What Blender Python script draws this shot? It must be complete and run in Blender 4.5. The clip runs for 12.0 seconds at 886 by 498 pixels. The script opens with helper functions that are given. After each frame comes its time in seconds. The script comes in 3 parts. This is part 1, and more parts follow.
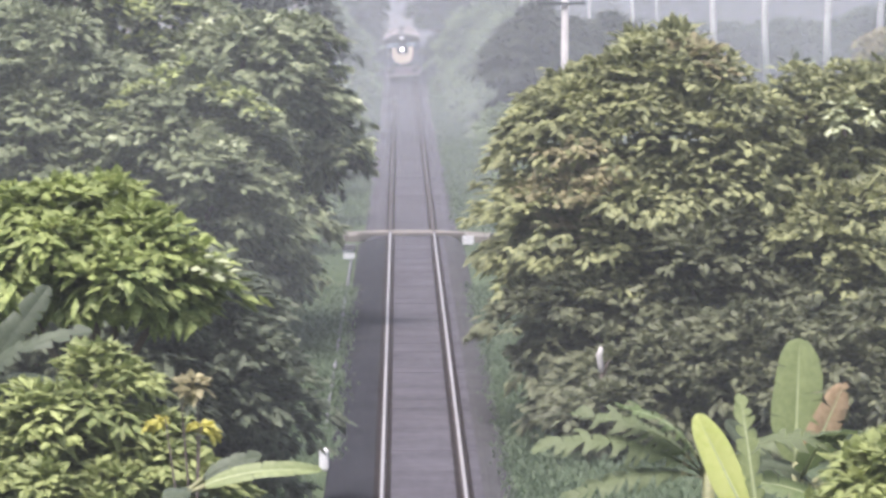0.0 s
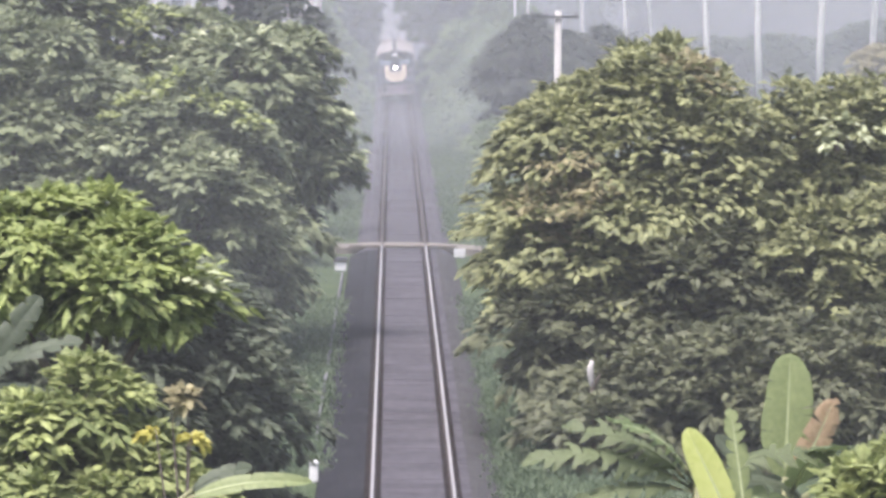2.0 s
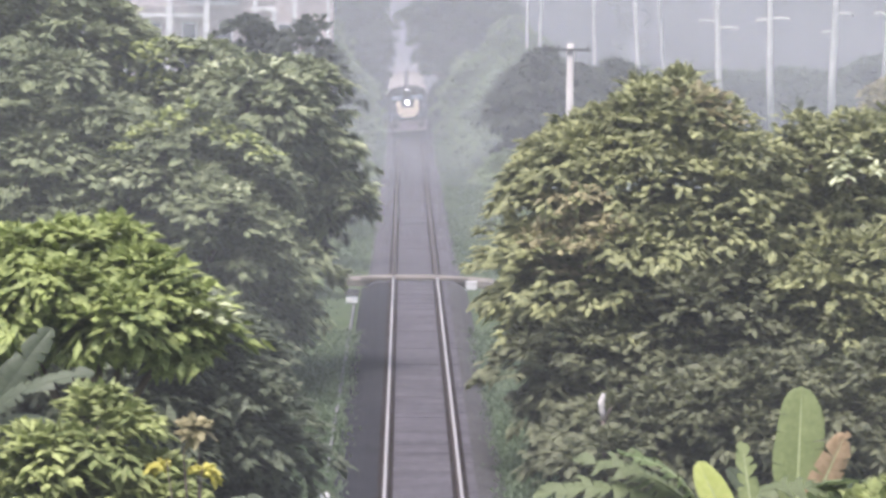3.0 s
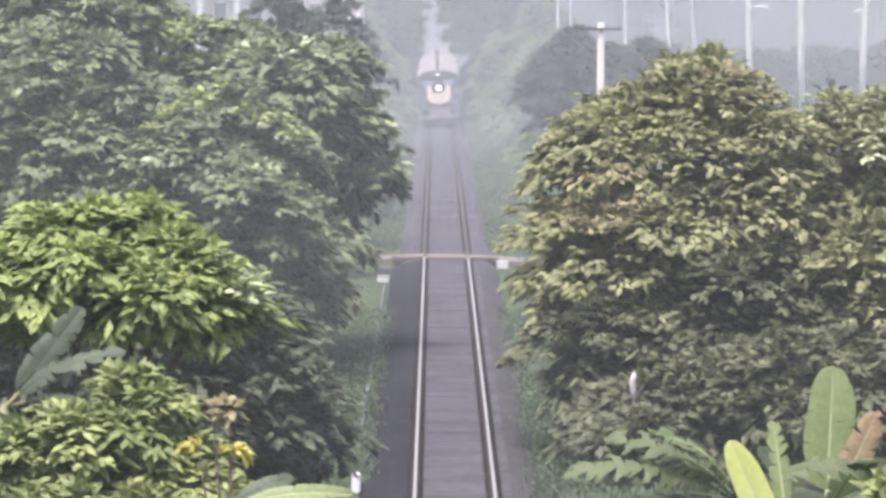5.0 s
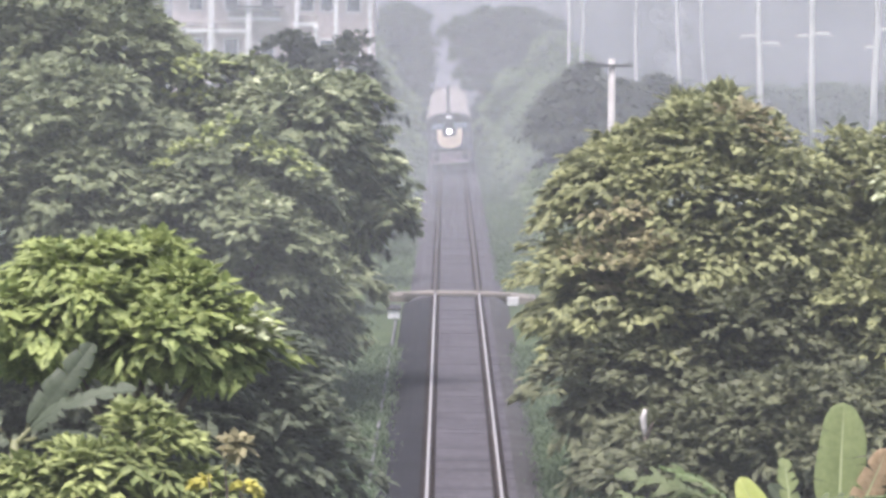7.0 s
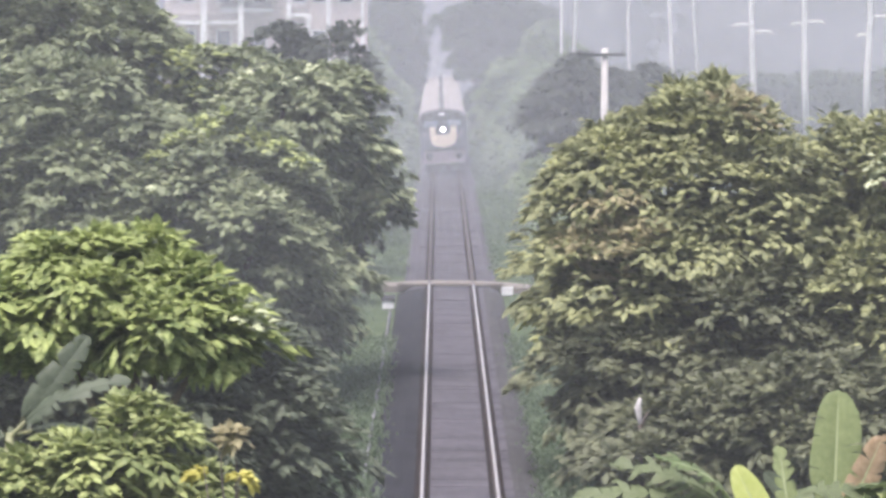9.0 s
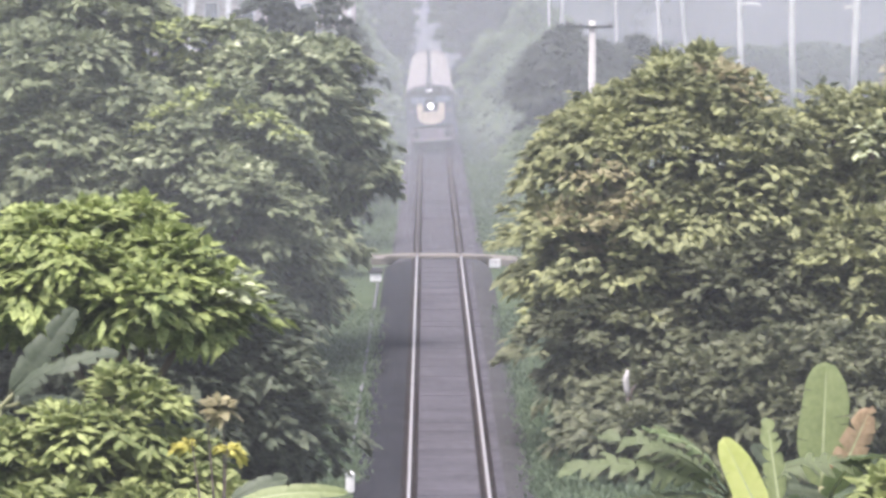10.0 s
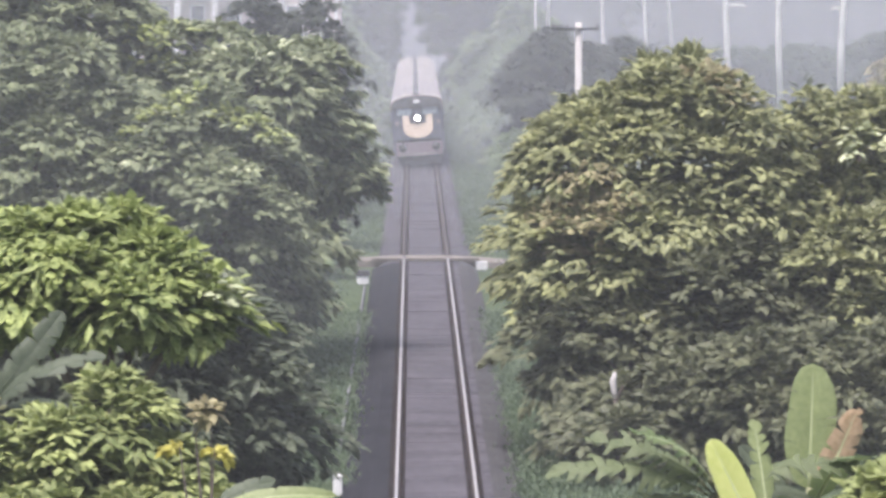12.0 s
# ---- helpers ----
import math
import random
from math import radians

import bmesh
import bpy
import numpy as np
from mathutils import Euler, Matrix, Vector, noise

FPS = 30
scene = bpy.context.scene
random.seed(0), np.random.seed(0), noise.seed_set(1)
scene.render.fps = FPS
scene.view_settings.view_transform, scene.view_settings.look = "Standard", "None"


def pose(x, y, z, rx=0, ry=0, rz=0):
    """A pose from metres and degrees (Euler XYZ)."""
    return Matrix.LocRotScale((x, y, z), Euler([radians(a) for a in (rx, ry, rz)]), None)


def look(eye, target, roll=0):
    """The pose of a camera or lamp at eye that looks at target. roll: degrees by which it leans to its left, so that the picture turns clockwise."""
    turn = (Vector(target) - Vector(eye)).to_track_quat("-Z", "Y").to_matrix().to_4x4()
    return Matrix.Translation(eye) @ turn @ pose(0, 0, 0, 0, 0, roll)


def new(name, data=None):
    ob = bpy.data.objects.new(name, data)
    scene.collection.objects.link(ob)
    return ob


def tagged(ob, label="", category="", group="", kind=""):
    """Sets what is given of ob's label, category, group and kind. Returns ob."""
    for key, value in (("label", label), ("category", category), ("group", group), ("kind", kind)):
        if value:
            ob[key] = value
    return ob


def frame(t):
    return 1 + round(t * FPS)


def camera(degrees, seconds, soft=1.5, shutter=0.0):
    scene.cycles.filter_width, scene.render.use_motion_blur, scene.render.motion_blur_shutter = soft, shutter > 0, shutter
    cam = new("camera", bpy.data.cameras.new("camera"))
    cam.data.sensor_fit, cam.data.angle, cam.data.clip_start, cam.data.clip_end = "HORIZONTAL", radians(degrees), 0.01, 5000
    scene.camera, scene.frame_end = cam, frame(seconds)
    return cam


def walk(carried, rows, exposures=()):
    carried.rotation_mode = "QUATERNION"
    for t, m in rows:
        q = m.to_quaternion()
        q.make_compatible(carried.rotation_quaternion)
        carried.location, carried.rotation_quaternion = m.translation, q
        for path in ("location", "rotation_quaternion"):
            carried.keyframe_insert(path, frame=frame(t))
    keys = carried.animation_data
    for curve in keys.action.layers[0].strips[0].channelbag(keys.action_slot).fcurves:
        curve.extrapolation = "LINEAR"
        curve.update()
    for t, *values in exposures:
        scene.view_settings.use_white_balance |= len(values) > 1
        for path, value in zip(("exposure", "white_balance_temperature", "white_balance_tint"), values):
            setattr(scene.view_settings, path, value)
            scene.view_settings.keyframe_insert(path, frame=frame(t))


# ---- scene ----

# The railway runs along +y at x = 0.07, rail heads at z = 0. The viewer stands on a road bridge 11 m above it.
cam = camera(9.0, 12.0, soft=3.1)
EYE = (-0.43, 0.0, 11.1)
VIEW = [  # seconds, yaw, pitch, lean
    (0.0, -0.4449, -3.0523, -0.003), (0.5, -0.4689, -3.0197, 0.052), (1.0, -0.5432, -3.0084, 0.256),
    (1.5, -0.5658, -2.9874, 0.322), (2.0, -0.5307, -2.9227, 0.414), (2.5, -0.4682, -2.7188, 0.448),
    (3.0, -0.4093, -2.5924, 0.531), (5.0, -0.0961, -2.8061, 0.479), (5.5, -0.0209, -2.8964, 0.497),
    (6.0, 0.1375, -2.9780, 0.513), (6.5, 0.1048, -3.0098, 0.538), (7.0, 0.0168, -2.4361, 0.514),
    (7.2, 0.0231, -2.3421, 0.580), (8.8, -0.0190, -2.4900, 0.180), (9.0, -0.0453, -2.5365, 0.152),
    (9.5, -0.1076, -2.6621, 0.110), (10.0, -0.1716, -2.8168, 0.120), (10.5, -0.2336, -2.9411, 0.043),
    (11.0, -0.2801, -2.9939, -0.012), (11.5, -0.2917, -2.8134, -0.003), (12.0, -0.3048, -2.7931, 0.0)]
walk(cam, [(t, pose(*EYE, 90 + p, 0, w) @ pose(0, 0, 0, 0, 0, r)) for t, w, p, r in VIEW], exposures=[
    (t, stops, 6150, 18) for t, stops in ((0, 1.09), (0.5, 1.05), (1, 1.14), (2.5, 1.02), (3, 1.0), (5, 1.13), (6, 1.13), (6.5, 1.11), (7, 1.04), (9, 1.06), (9.5, 1.17), (10.5, 1.17), (11.2, 1.08), (12, 1.0))])

# ---------------------------------------------------------------- light
SUN_EL, SUN_AZ = 68.0, 210.0  # degrees; azimuth clockwise from +y
world = bpy.data.worlds.new("hazy_sky")
scene.world = world
world.use_nodes = True
wn, wl = world.node_tree.nodes, world.node_tree.links
sky = wn.new("ShaderNodeTexSky")
sky.sky_type, sky.sun_disc = "NISHITA", False
sky.sun_elevation, sky.sun_rotation = radians(SUN_EL), radians(SUN_AZ)
sky.air_density, sky.dust_density, sky.ozone_density = 1.0, 6.0, 1.0
soft_sky = wn.new("ShaderNodeHueSaturation")
soft_sky.inputs["Saturation"].default_value = 0.7
wl.new(sky.outputs[0], soft_sky.inputs["Color"])
wl.new(soft_sky.outputs[0], wn["Background"].inputs["Color"])
wn["Background"].inputs["Strength"].default_value = 0.12
sun_data = bpy.data.lights.new("sun", "SUN")
sun_data.energy, sun_data.angle, sun_data.color = 2.2, radians(16), (1.0, 0.94, 0.84)
sun = new("sun", sun_data)
sx, sy = math.sin(radians(SUN_AZ)), math.cos(radians(SUN_AZ))
sun.matrix_world = look((200 * sx, 200 * sy, 200 * math.tan(radians(SUN_EL))), (0, 0, 0))


# ---------------------------------------------------------------- materials
def material(name, dark, light, scale=3.0, rough=0.8, metal=0.0, bump=0.0, bump_scale=20.0, island=0.0, through_light=0.0, contrast=0.25, piece=0.0, gloss=0.5):
    """Two-scale mottled surface between two colours; island and piece shift the value leaf by leaf and piece by piece."""
    m = bpy.data.materials.new(name)
    m.use_nodes = True
    n, l = m.node_tree.nodes, m.node_tree.links
    b = n["Principled BSDF"]
    b.inputs["Roughness"].default_value, b.inputs["Metallic"].default_value = rough, metal
    b.inputs["Specular IOR Level"].default_value = gloss
    co = n.new("ShaderNodeNewGeometry")
    a, c = n.new("ShaderNodeTexNoise"), n.new("ShaderNodeTexNoise")
    a.inputs["Scale"].default_value, c.inputs["Scale"].default_value = scale, scale * 9
    a.inputs["Detail"].default_value = c.inputs["Detail"].default_value = 4
    grain = co.outputs["Position"]
    if island:  # foliage varies spray by spray, in flat layers
        tall = n.new("ShaderNodeVectorMath")
        tall.operation = "MULTIPLY"
        tall.inputs[1].default_value = (1.0, 1.0, 2.4)
        l.new(grain, tall.inputs[0])
        grain = tall.outputs[0]
    l.new(grain, a.inputs["Vector"])
    l.new(grain, c.inputs["Vector"])
    add = n.new("ShaderNodeMath")
    add.operation = "MULTIPLY_ADD"
    add.inputs[1].default_value = 0.5
    half = n.new("ShaderNodeMath")
    half.operation = "MULTIPLY"
    half.inputs[1].default_value = 0.5
    l.new(c.outputs["Fac"], half.inputs[0])
    l.new(a.outputs["Fac"], add.inputs[0])
    l.new(half.outputs[0], add.inputs[2])
    fac = add.outputs[0]
    ramp = n.new("ShaderNodeMapRange")
    ramp.inputs["From Min"].default_value, ramp.inputs["From Max"].default_value = 0.5 - contrast, 0.5 + contrast
    l.new(fac, ramp.inputs["Value"])
    out = ramp.outputs[0]
    mix = n.new("ShaderNodeMix")
    mix.data_type = "RGBA"
    mix.inputs["A"].default_value, mix.inputs["B"].default_value = (*dark, 1), (*light, 1)
    if island or piece:
        src = co.outputs["Random Per Island"] if island else n.new("ShaderNodeObjectInfo").outputs["Random"]
        k = n.new("ShaderNodeMix")
        k.data_type = "FLOAT"
        k.inputs["Factor"].default_value = island or piece
        l.new(out, k.inputs["A"])
        l.new(src, k.inputs["B"])
        out = k.outputs["Result"]
    l.new(out, mix.inputs["Factor"])
    l.new(mix.outputs["Result"], b.inputs["Base Color"])
    if bump:
        t = n.new("ShaderNodeTexNoise")
        t.inputs["Scale"].default_value = bump_scale
        l.new(co.outputs["Position"], t.inputs["Vector"])
        u = n.new("ShaderNodeBump")
        u.inputs["Strength"].default_value, u.inputs["Distance"].default_value = bump, 0.05
        l.new(t.outputs["Fac"], u.inputs["Height"])
        l.new(u.outputs[0], b.inputs["Normal"])
    if through_light:
        tr = n.new("ShaderNodeBsdfTranslucent")
        l.new(mix.outputs["Result"], tr.inputs["Color"])
        s = n.new("ShaderNodeMixShader")
        s.inputs[0].default_value = through_light
        l.new(b.outputs[0], s.inputs[1])
        l.new(tr.outputs[0], s.inputs[2])
        l.new(s.outputs[0], n["Material Output"].inputs["Surface"])
    return m


def leafy(name, dark, light, scale=0.9):
    return material(name, dark, light, scale, rough=0.6, island=0.16, through_light=0.34, contrast=0.13)


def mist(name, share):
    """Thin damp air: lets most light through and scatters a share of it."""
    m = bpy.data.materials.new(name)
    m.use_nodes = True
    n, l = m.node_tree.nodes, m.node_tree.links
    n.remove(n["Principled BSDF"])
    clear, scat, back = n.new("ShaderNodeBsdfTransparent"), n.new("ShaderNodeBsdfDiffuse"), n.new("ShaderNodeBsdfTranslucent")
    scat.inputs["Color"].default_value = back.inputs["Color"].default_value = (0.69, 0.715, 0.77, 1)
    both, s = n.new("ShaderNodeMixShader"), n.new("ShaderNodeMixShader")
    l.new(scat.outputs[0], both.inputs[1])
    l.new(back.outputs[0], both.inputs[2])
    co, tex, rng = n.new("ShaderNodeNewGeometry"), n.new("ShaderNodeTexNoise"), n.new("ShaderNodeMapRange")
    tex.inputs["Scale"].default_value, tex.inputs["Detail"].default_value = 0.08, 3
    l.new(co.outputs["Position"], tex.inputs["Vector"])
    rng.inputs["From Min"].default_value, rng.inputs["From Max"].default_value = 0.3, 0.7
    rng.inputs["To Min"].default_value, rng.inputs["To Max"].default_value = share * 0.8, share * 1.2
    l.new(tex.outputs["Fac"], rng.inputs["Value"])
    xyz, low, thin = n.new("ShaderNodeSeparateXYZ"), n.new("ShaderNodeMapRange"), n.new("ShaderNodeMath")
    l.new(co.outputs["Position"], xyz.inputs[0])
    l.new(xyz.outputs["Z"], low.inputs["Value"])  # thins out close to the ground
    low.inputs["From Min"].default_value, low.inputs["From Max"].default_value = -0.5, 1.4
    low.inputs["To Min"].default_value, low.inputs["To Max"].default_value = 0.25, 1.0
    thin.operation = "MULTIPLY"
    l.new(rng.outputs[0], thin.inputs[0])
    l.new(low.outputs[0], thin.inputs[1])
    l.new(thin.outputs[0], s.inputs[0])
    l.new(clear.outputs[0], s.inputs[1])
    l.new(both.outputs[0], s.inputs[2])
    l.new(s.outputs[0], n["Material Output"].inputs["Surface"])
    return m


def glow(name, colour, power):
    m = bpy.data.materials.new(name)
    m.use_nodes = True
    b = m.node_tree.nodes["Principled BSDF"]
    b.inputs["Base Color"].default_value = (*colour, 1)
    b.inputs["Emission Color"].default_value, b.inputs["Emission Strength"].default_value = (*colour, 1), power
    return m


M_GRASS = material("grass_ground", (0.042, 0.062, 0.036), (0.10, 0.125, 0.072), 0.25, bump=0.6, bump_scale=9, gloss=0.0)
M_BLADE = leafy("grass_blades", (0.075, 0.115, 0.065), (0.17, 0.225, 0.13))
M_BALLAST = material("ballast", (0.053, 0.051, 0.059), (0.122, 0.116, 0.130), 0.5, bump=0.8, bump_scale=14, contrast=0.2, gloss=0.0)
M_RAILSIDE = material("dark_railside_ballast", (0.014, 0.012, 0.012), (0.04, 0.034, 0.034), 0.8, bump=0.6, bump_scale=14, gloss=0.0)
M_CESS = material("cinder_path", (0.016, 0.017, 0.020), (0.046, 0.047, 0.053), 0.45, bump=0.7, bump_scale=12, contrast=0.3, gloss=0.0)
M_SHOULDER = material("dusty_shoulder", (0.04, 0.04, 0.042), (0.095, 0.094, 0.095), 0.45, bump=0.7, bump_scale=12, contrast=0.3, gloss=0.0)
M_DIRT = material("trodden_earth", (0.14, 0.125, 0.11), (0.25, 0.225, 0.19), 1.1, bump=0.4, gloss=0.06)
M_SLEEPER = material("concrete_sleeper", (0.054, 0.052, 0.06), (0.125, 0.119, 0.133), 1.6, bump=0.2, piece=0.55, gloss=0.0)
M_RUST = material("rusty_rail", (0.035, 0.028, 0.028), (0.09, 0.07, 0.065), 2.0, rough=0.85, gloss=0.06)
M_STEEL = material("polished_rail_head", (0.34, 0.325, 0.32), (0.52, 0.50, 0.49), 1.2, rough=0.5, metal=0.5)
# dark brown stands in for rail heads that reflect no bright sky
M_NO_GLINT = material("glintless_rail_head", (0.06, 0.052, 0.052), (0.12, 0.105, 0.105), 2.0, rough=0.8, gloss=0.05)
M_BARK = material("bark", (0.07, 0.055, 0.045), (0.17, 0.14, 0.12), 1.5, bump=0.6)
M_PALE_BARK = material("pale_bark", (0.50, 0.49, 0.48), (0.74, 0.73, 0.71), 0.8, bump=0.3)
M_CONCRETE = material("concrete", (0.36, 0.34, 0.33), (0.56, 0.54, 0.52), 1.4, bump=0.3)
M_WHITEWASH = material("whitewash", (0.62, 0.62, 0.62), (0.84, 0.84, 0.83), 3.0, bump=0.2)
M_EDGING = material("weathered_edging", (0.05, 0.055, 0.06), (0.20, 0.20, 0.20), 0.12, contrast=0.12, bump=0.3)
M_DARKSLAB = material("dark_slab", (0.05, 0.05, 0.055), (0.11, 0.11, 0.115), 3.0)
M_MANGO = leafy("broad_leaves", (0.06, 0.075, 0.037), (0.46, 0.48, 0.225))
M_RUSSET = leafy("ageing_leaves", (0.21, 0.19, 0.095), (0.46, 0.42, 0.24))
M_DEEP = leafy("deep_green_leaves", (0.058, 0.084, 0.045), (0.36, 0.405, 0.22))
M_BRIGHT = leafy("sunlit_yellow_green_leaves", (0.09, 0.135, 0.038), (0.45, 0.52, 0.185))
# darker leaf green that carries the shade under the trees in its colour
M_MID = leafy("shade_toned_leaves", (0.045, 0.063, 0.04), (0.205, 0.24, 0.148))
M_PALE = leafy("pale_fresh_leaves", (0.10, 0.14, 0.043), (0.45, 0.50, 0.20))
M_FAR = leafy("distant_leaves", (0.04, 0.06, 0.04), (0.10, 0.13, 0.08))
# leaf colour paled to grey, so part of the distance haze is painted in
M_WOODS = leafy("haze_greyed_woodland", (0.10, 0.105, 0.10), (0.26, 0.25, 0.235), 0.3)
# lime green; on the shade trees its lightness paints sun on the crown tops
M_CREST = leafy("sun_toned_lime_leaves", (0.26, 0.31, 0.10), (0.52, 0.58, 0.24))
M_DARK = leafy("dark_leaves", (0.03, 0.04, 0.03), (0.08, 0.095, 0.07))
# olive leaves darkened to paint the shade below the right-hand crowns
M_UNDER = leafy("shade_toned_undergrowth", (0.05, 0.062, 0.033), (0.23, 0.245, 0.132))
M_SCREEN = material("grey_windscreen", (0.22, 0.26, 0.30), (0.34, 0.39, 0.43), 1.0, rough=0.12)
M_SCRUB = leafy("scrub_leaves", (0.10, 0.15, 0.07), (0.24, 0.30, 0.15))
M_SILVER = leafy("silvery_young_leaves", (0.42, 0.47, 0.28), (0.66, 0.70, 0.46))
M_YELLOW = leafy("yellow_leaves", (0.44, 0.41, 0.07), (0.72, 0.68, 0.19))
M_BANANA = material("banana_leaf", (0.095, 0.14, 0.055), (0.20, 0.255, 0.11), 1.6, rough=0.55, through_light=0.3)
M_BANANA_BROAD = material("broad_banana_leaf", (0.17, 0.215, 0.085), (0.32, 0.37, 0.165), 1.6, rough=0.55, through_light=0.3)
M_FROND = material("torn_banana_leaf", (0.075, 0.10, 0.043), (0.165, 0.20, 0.095), 1.6, rough=0.65, through_light=0.25)
M_BANANA_NEW = material("new_banana_leaf", (0.40, 0.46, 0.11), (0.57, 0.61, 0.23), 1.6, rough=0.42, through_light=0.3)
# darker copy of the banana leaf, with the shade in its colour
M_BANANA_GREY = material("shade_toned_banana_leaf", (0.05, 0.068, 0.04), (0.115, 0.14, 0.085), 1.6, rough=0.6, through_light=0.25)
M_BANANA_DRY = material("dry_banana_leaf", (0.22, 0.15, 0.08), (0.44, 0.33, 0.21), 2.0, rough=0.8)
M_MIDRIB = material("leaf_midrib", (0.30, 0.35, 0.17), (0.46, 0.50, 0.29), 2.0, rough=0.5)
M_STEM = material("banana_stem", (0.14, 0.16, 0.07), (0.30, 0.29, 0.15), 2.0, rough=0.6)
M_TRAIN = material("slate_blue_paint", (0.085, 0.09, 0.115), (0.15, 0.15, 0.18), 1.5, rough=0.5)
M_MAUVE = material("weathered_maroon_paint", (0.16, 0.13, 0.15), (0.25, 0.21, 0.23), 1.5, rough=0.55)
M_CREAM = material("cream_paint", (0.72, 0.58, 0.46), (0.86, 0.73, 0.60), 2.0, rough=0.5)
M_ROOF = material("dusty_grey_roof", (0.22, 0.20, 0.19), (0.35, 0.315, 0.30), 0.7, rough=0.7)
M_BLACK = material("black_metal", (0.015, 0.015, 0.018), (0.04, 0.04, 0.045), 2.0, rough=0.6)
M_GLASS = material("dark_glass", (0.05, 0.06, 0.075), (0.10, 0.115, 0.13), 1.0, rough=0.08)
M_LAMP = glow("headlight_glow", (1.0, 0.97, 0.92), 3.5)
M_PINK = material("faded_pink_plaster", (0.52, 0.44, 0.43), (0.68, 0.60, 0.58), 0.6)


# ---------------------------------------------------------------- builders
def mesh_object(name, verts, faces, mat, parent=None, smooth=False):
    me = bpy.data.meshes.new(name)
    me.from_pydata([tuple(v) for v in verts], [], [tuple(f) for f in faces])
    me.materials.append(mat)
    if smooth:
        me.polygons.foreach_set("use_smooth", [True] * len(me.polygons))
    ob = new(name, me)
    ob.parent = parent
    return ob


def part(name, bm, mat, parent=None, label=""):
    me = bpy.data.meshes.new(name)
    bmesh.ops.recalc_face_normals(bm, faces=bm.faces)
    bm.to_mesh(me)
    bm.free()
    me.materials.append(mat)
    ob = new(name, me)
    ob.parent = parent
    return tagged(ob, label) if label else ob


def empty(name, m=None, label="", category="", group=""):
    ob = new(name)
    if m is not None:
        ob.matrix_basis = m
    return tagged(ob, label, category, group)


def add_box(bm, x0, x1, y0, y1, z0, z1, bevel=0.0):
    made = bmesh.ops.create_cube(bm, size=1.0)["verts"]
    for v in made:
        v.co = Vector(((x0 + x1) / 2 + v.co.x * (x1 - x0), (y0 + y1) / 2 + v.co.y * (y1 - y0), (z0 + z1) / 2 + v.co.z * (z1 - z0)))
    if bevel:
        bmesh.ops.bevel(bm, geom=list({e for v in made for e in v.link_edges}), offset=bevel, segments=2, affect="EDGES")
    return bm


def box(*a, bevel=0.0):
    return add_box(bmesh.new(), *a, bevel=bevel)


def tube(points, radii, sides=8):
    """A tapered tube along points."""
    bm = bmesh.new()
    rings = []
    for i, p in enumerate(points):
        p = Vector(p)
        d = (Vector(points[min(i + 1, len(points) - 1)]) - Vector(points[max(i - 1, 0)])).normalized()
        u = d.orthogonal().normalized() if abs(d.z) < 0.9 else Vector((1, 0, 0))
        u = (u - d * u.dot(d)).normalized()
        w = d.cross(u)
        rings.append([bm.verts.new(p + (u * math.cos(2 * math.pi * k / sides) + w * math.sin(2 * math.pi * k / sides)) * radii[i]) for k in range(sides)])
    for a, b in zip(rings, rings[1:]):
        for k in range(sides):
            bm.faces.new((a[k], a[(k + 1) % sides], b[(k + 1) % sides], b[k]))
    bm.faces.new(rings[0][::-1])
    bm.faces.new(rings[-1])
    for f in bm.faces:
        f.smooth = True
    return bm


def extruded(profile, y0, y1, close=True):
    """A closed profile of (x, z) drawn along y."""
    bm = bmesh.new()
    a = [bm.verts.new((x, y0, z)) for x, z in profile]
    b = [bm.verts.new((x, y1, z)) for x, z in profile]
    k = len(profile)
    for i in range(k):
        bm.faces.new((a[i], a[(i + 1) % k], b[(i + 1) % k], b[i]))
    if close:
        bm.faces.new(a[::-1])
        bm.faces.new(b)
    return bm


def unit(v):
    return v / np.maximum(np.linalg.norm(v, axis=1, keepdims=True), 1e-6)


def leaves(name, at, out, mat, parent, rng, per=8, length=0.36, width=0.15, droop=0.45, spread=0.22, flat=0.3):
    """Tufts of small folded leaves at the points, growing outward and hanging over."""
    m = len(at) * per
    base = np.repeat(at, per, 0) + rng.normal(0, spread, (m, 3)) * (1, 1, 0.4)
    d = np.repeat(out, per, 0) * 0.85 + unit(rng.normal(0, 1, (m, 3))) * (0.75, 0.75, flat)
    d[:, 2] -= droop
    d = unit(d)
    up = unit(np.array([[0, 0, 1.0]]) + rng.normal(0, 0.2, (m, 3)))
    side = unit(np.cross(d, up))
    nrm = np.cross(side, d)
    L = length * rng.uniform(0.65, 1.3, (m, 1))
    W = width * rng.uniform(0.7, 1.25, (m, 1)) / 2
    v = np.empty((m, 5, 3))
    v[:, 0] = base
    mid = base + d * L * 0.5
    v[:, 1] = mid - side * W - nrm * W * 0.35
    v[:, 2] = mid + nrm * W * 0.25
    v[:, 3] = mid + side * W - nrm * W * 0.35
    v[:, 4] = base + d * L - np.array([[0, 0, 1.0]]) * L * 0.22
    me = bpy.data.meshes.new(name)
    me.vertices.add(m * 5)
    me.vertices.foreach_set("co", v.ravel())
    idx = (np.arange(m)[:, None, None] * 5 + np.array([[0, 3, 4, 2], [0, 2, 4, 1]])[None]).ravel()
    me.loops.add(m * 8)
    me.loops.foreach_set("vertex_index", idx)
    me.polygons.add(m * 2)
    me.polygons.foreach_set("loop_start", np.arange(m * 2) * 4)
    me.materials.append(mat)
    me.update(calc_edges=True)
    ob = new(name, me)
    ob.parent = parent
    return ob


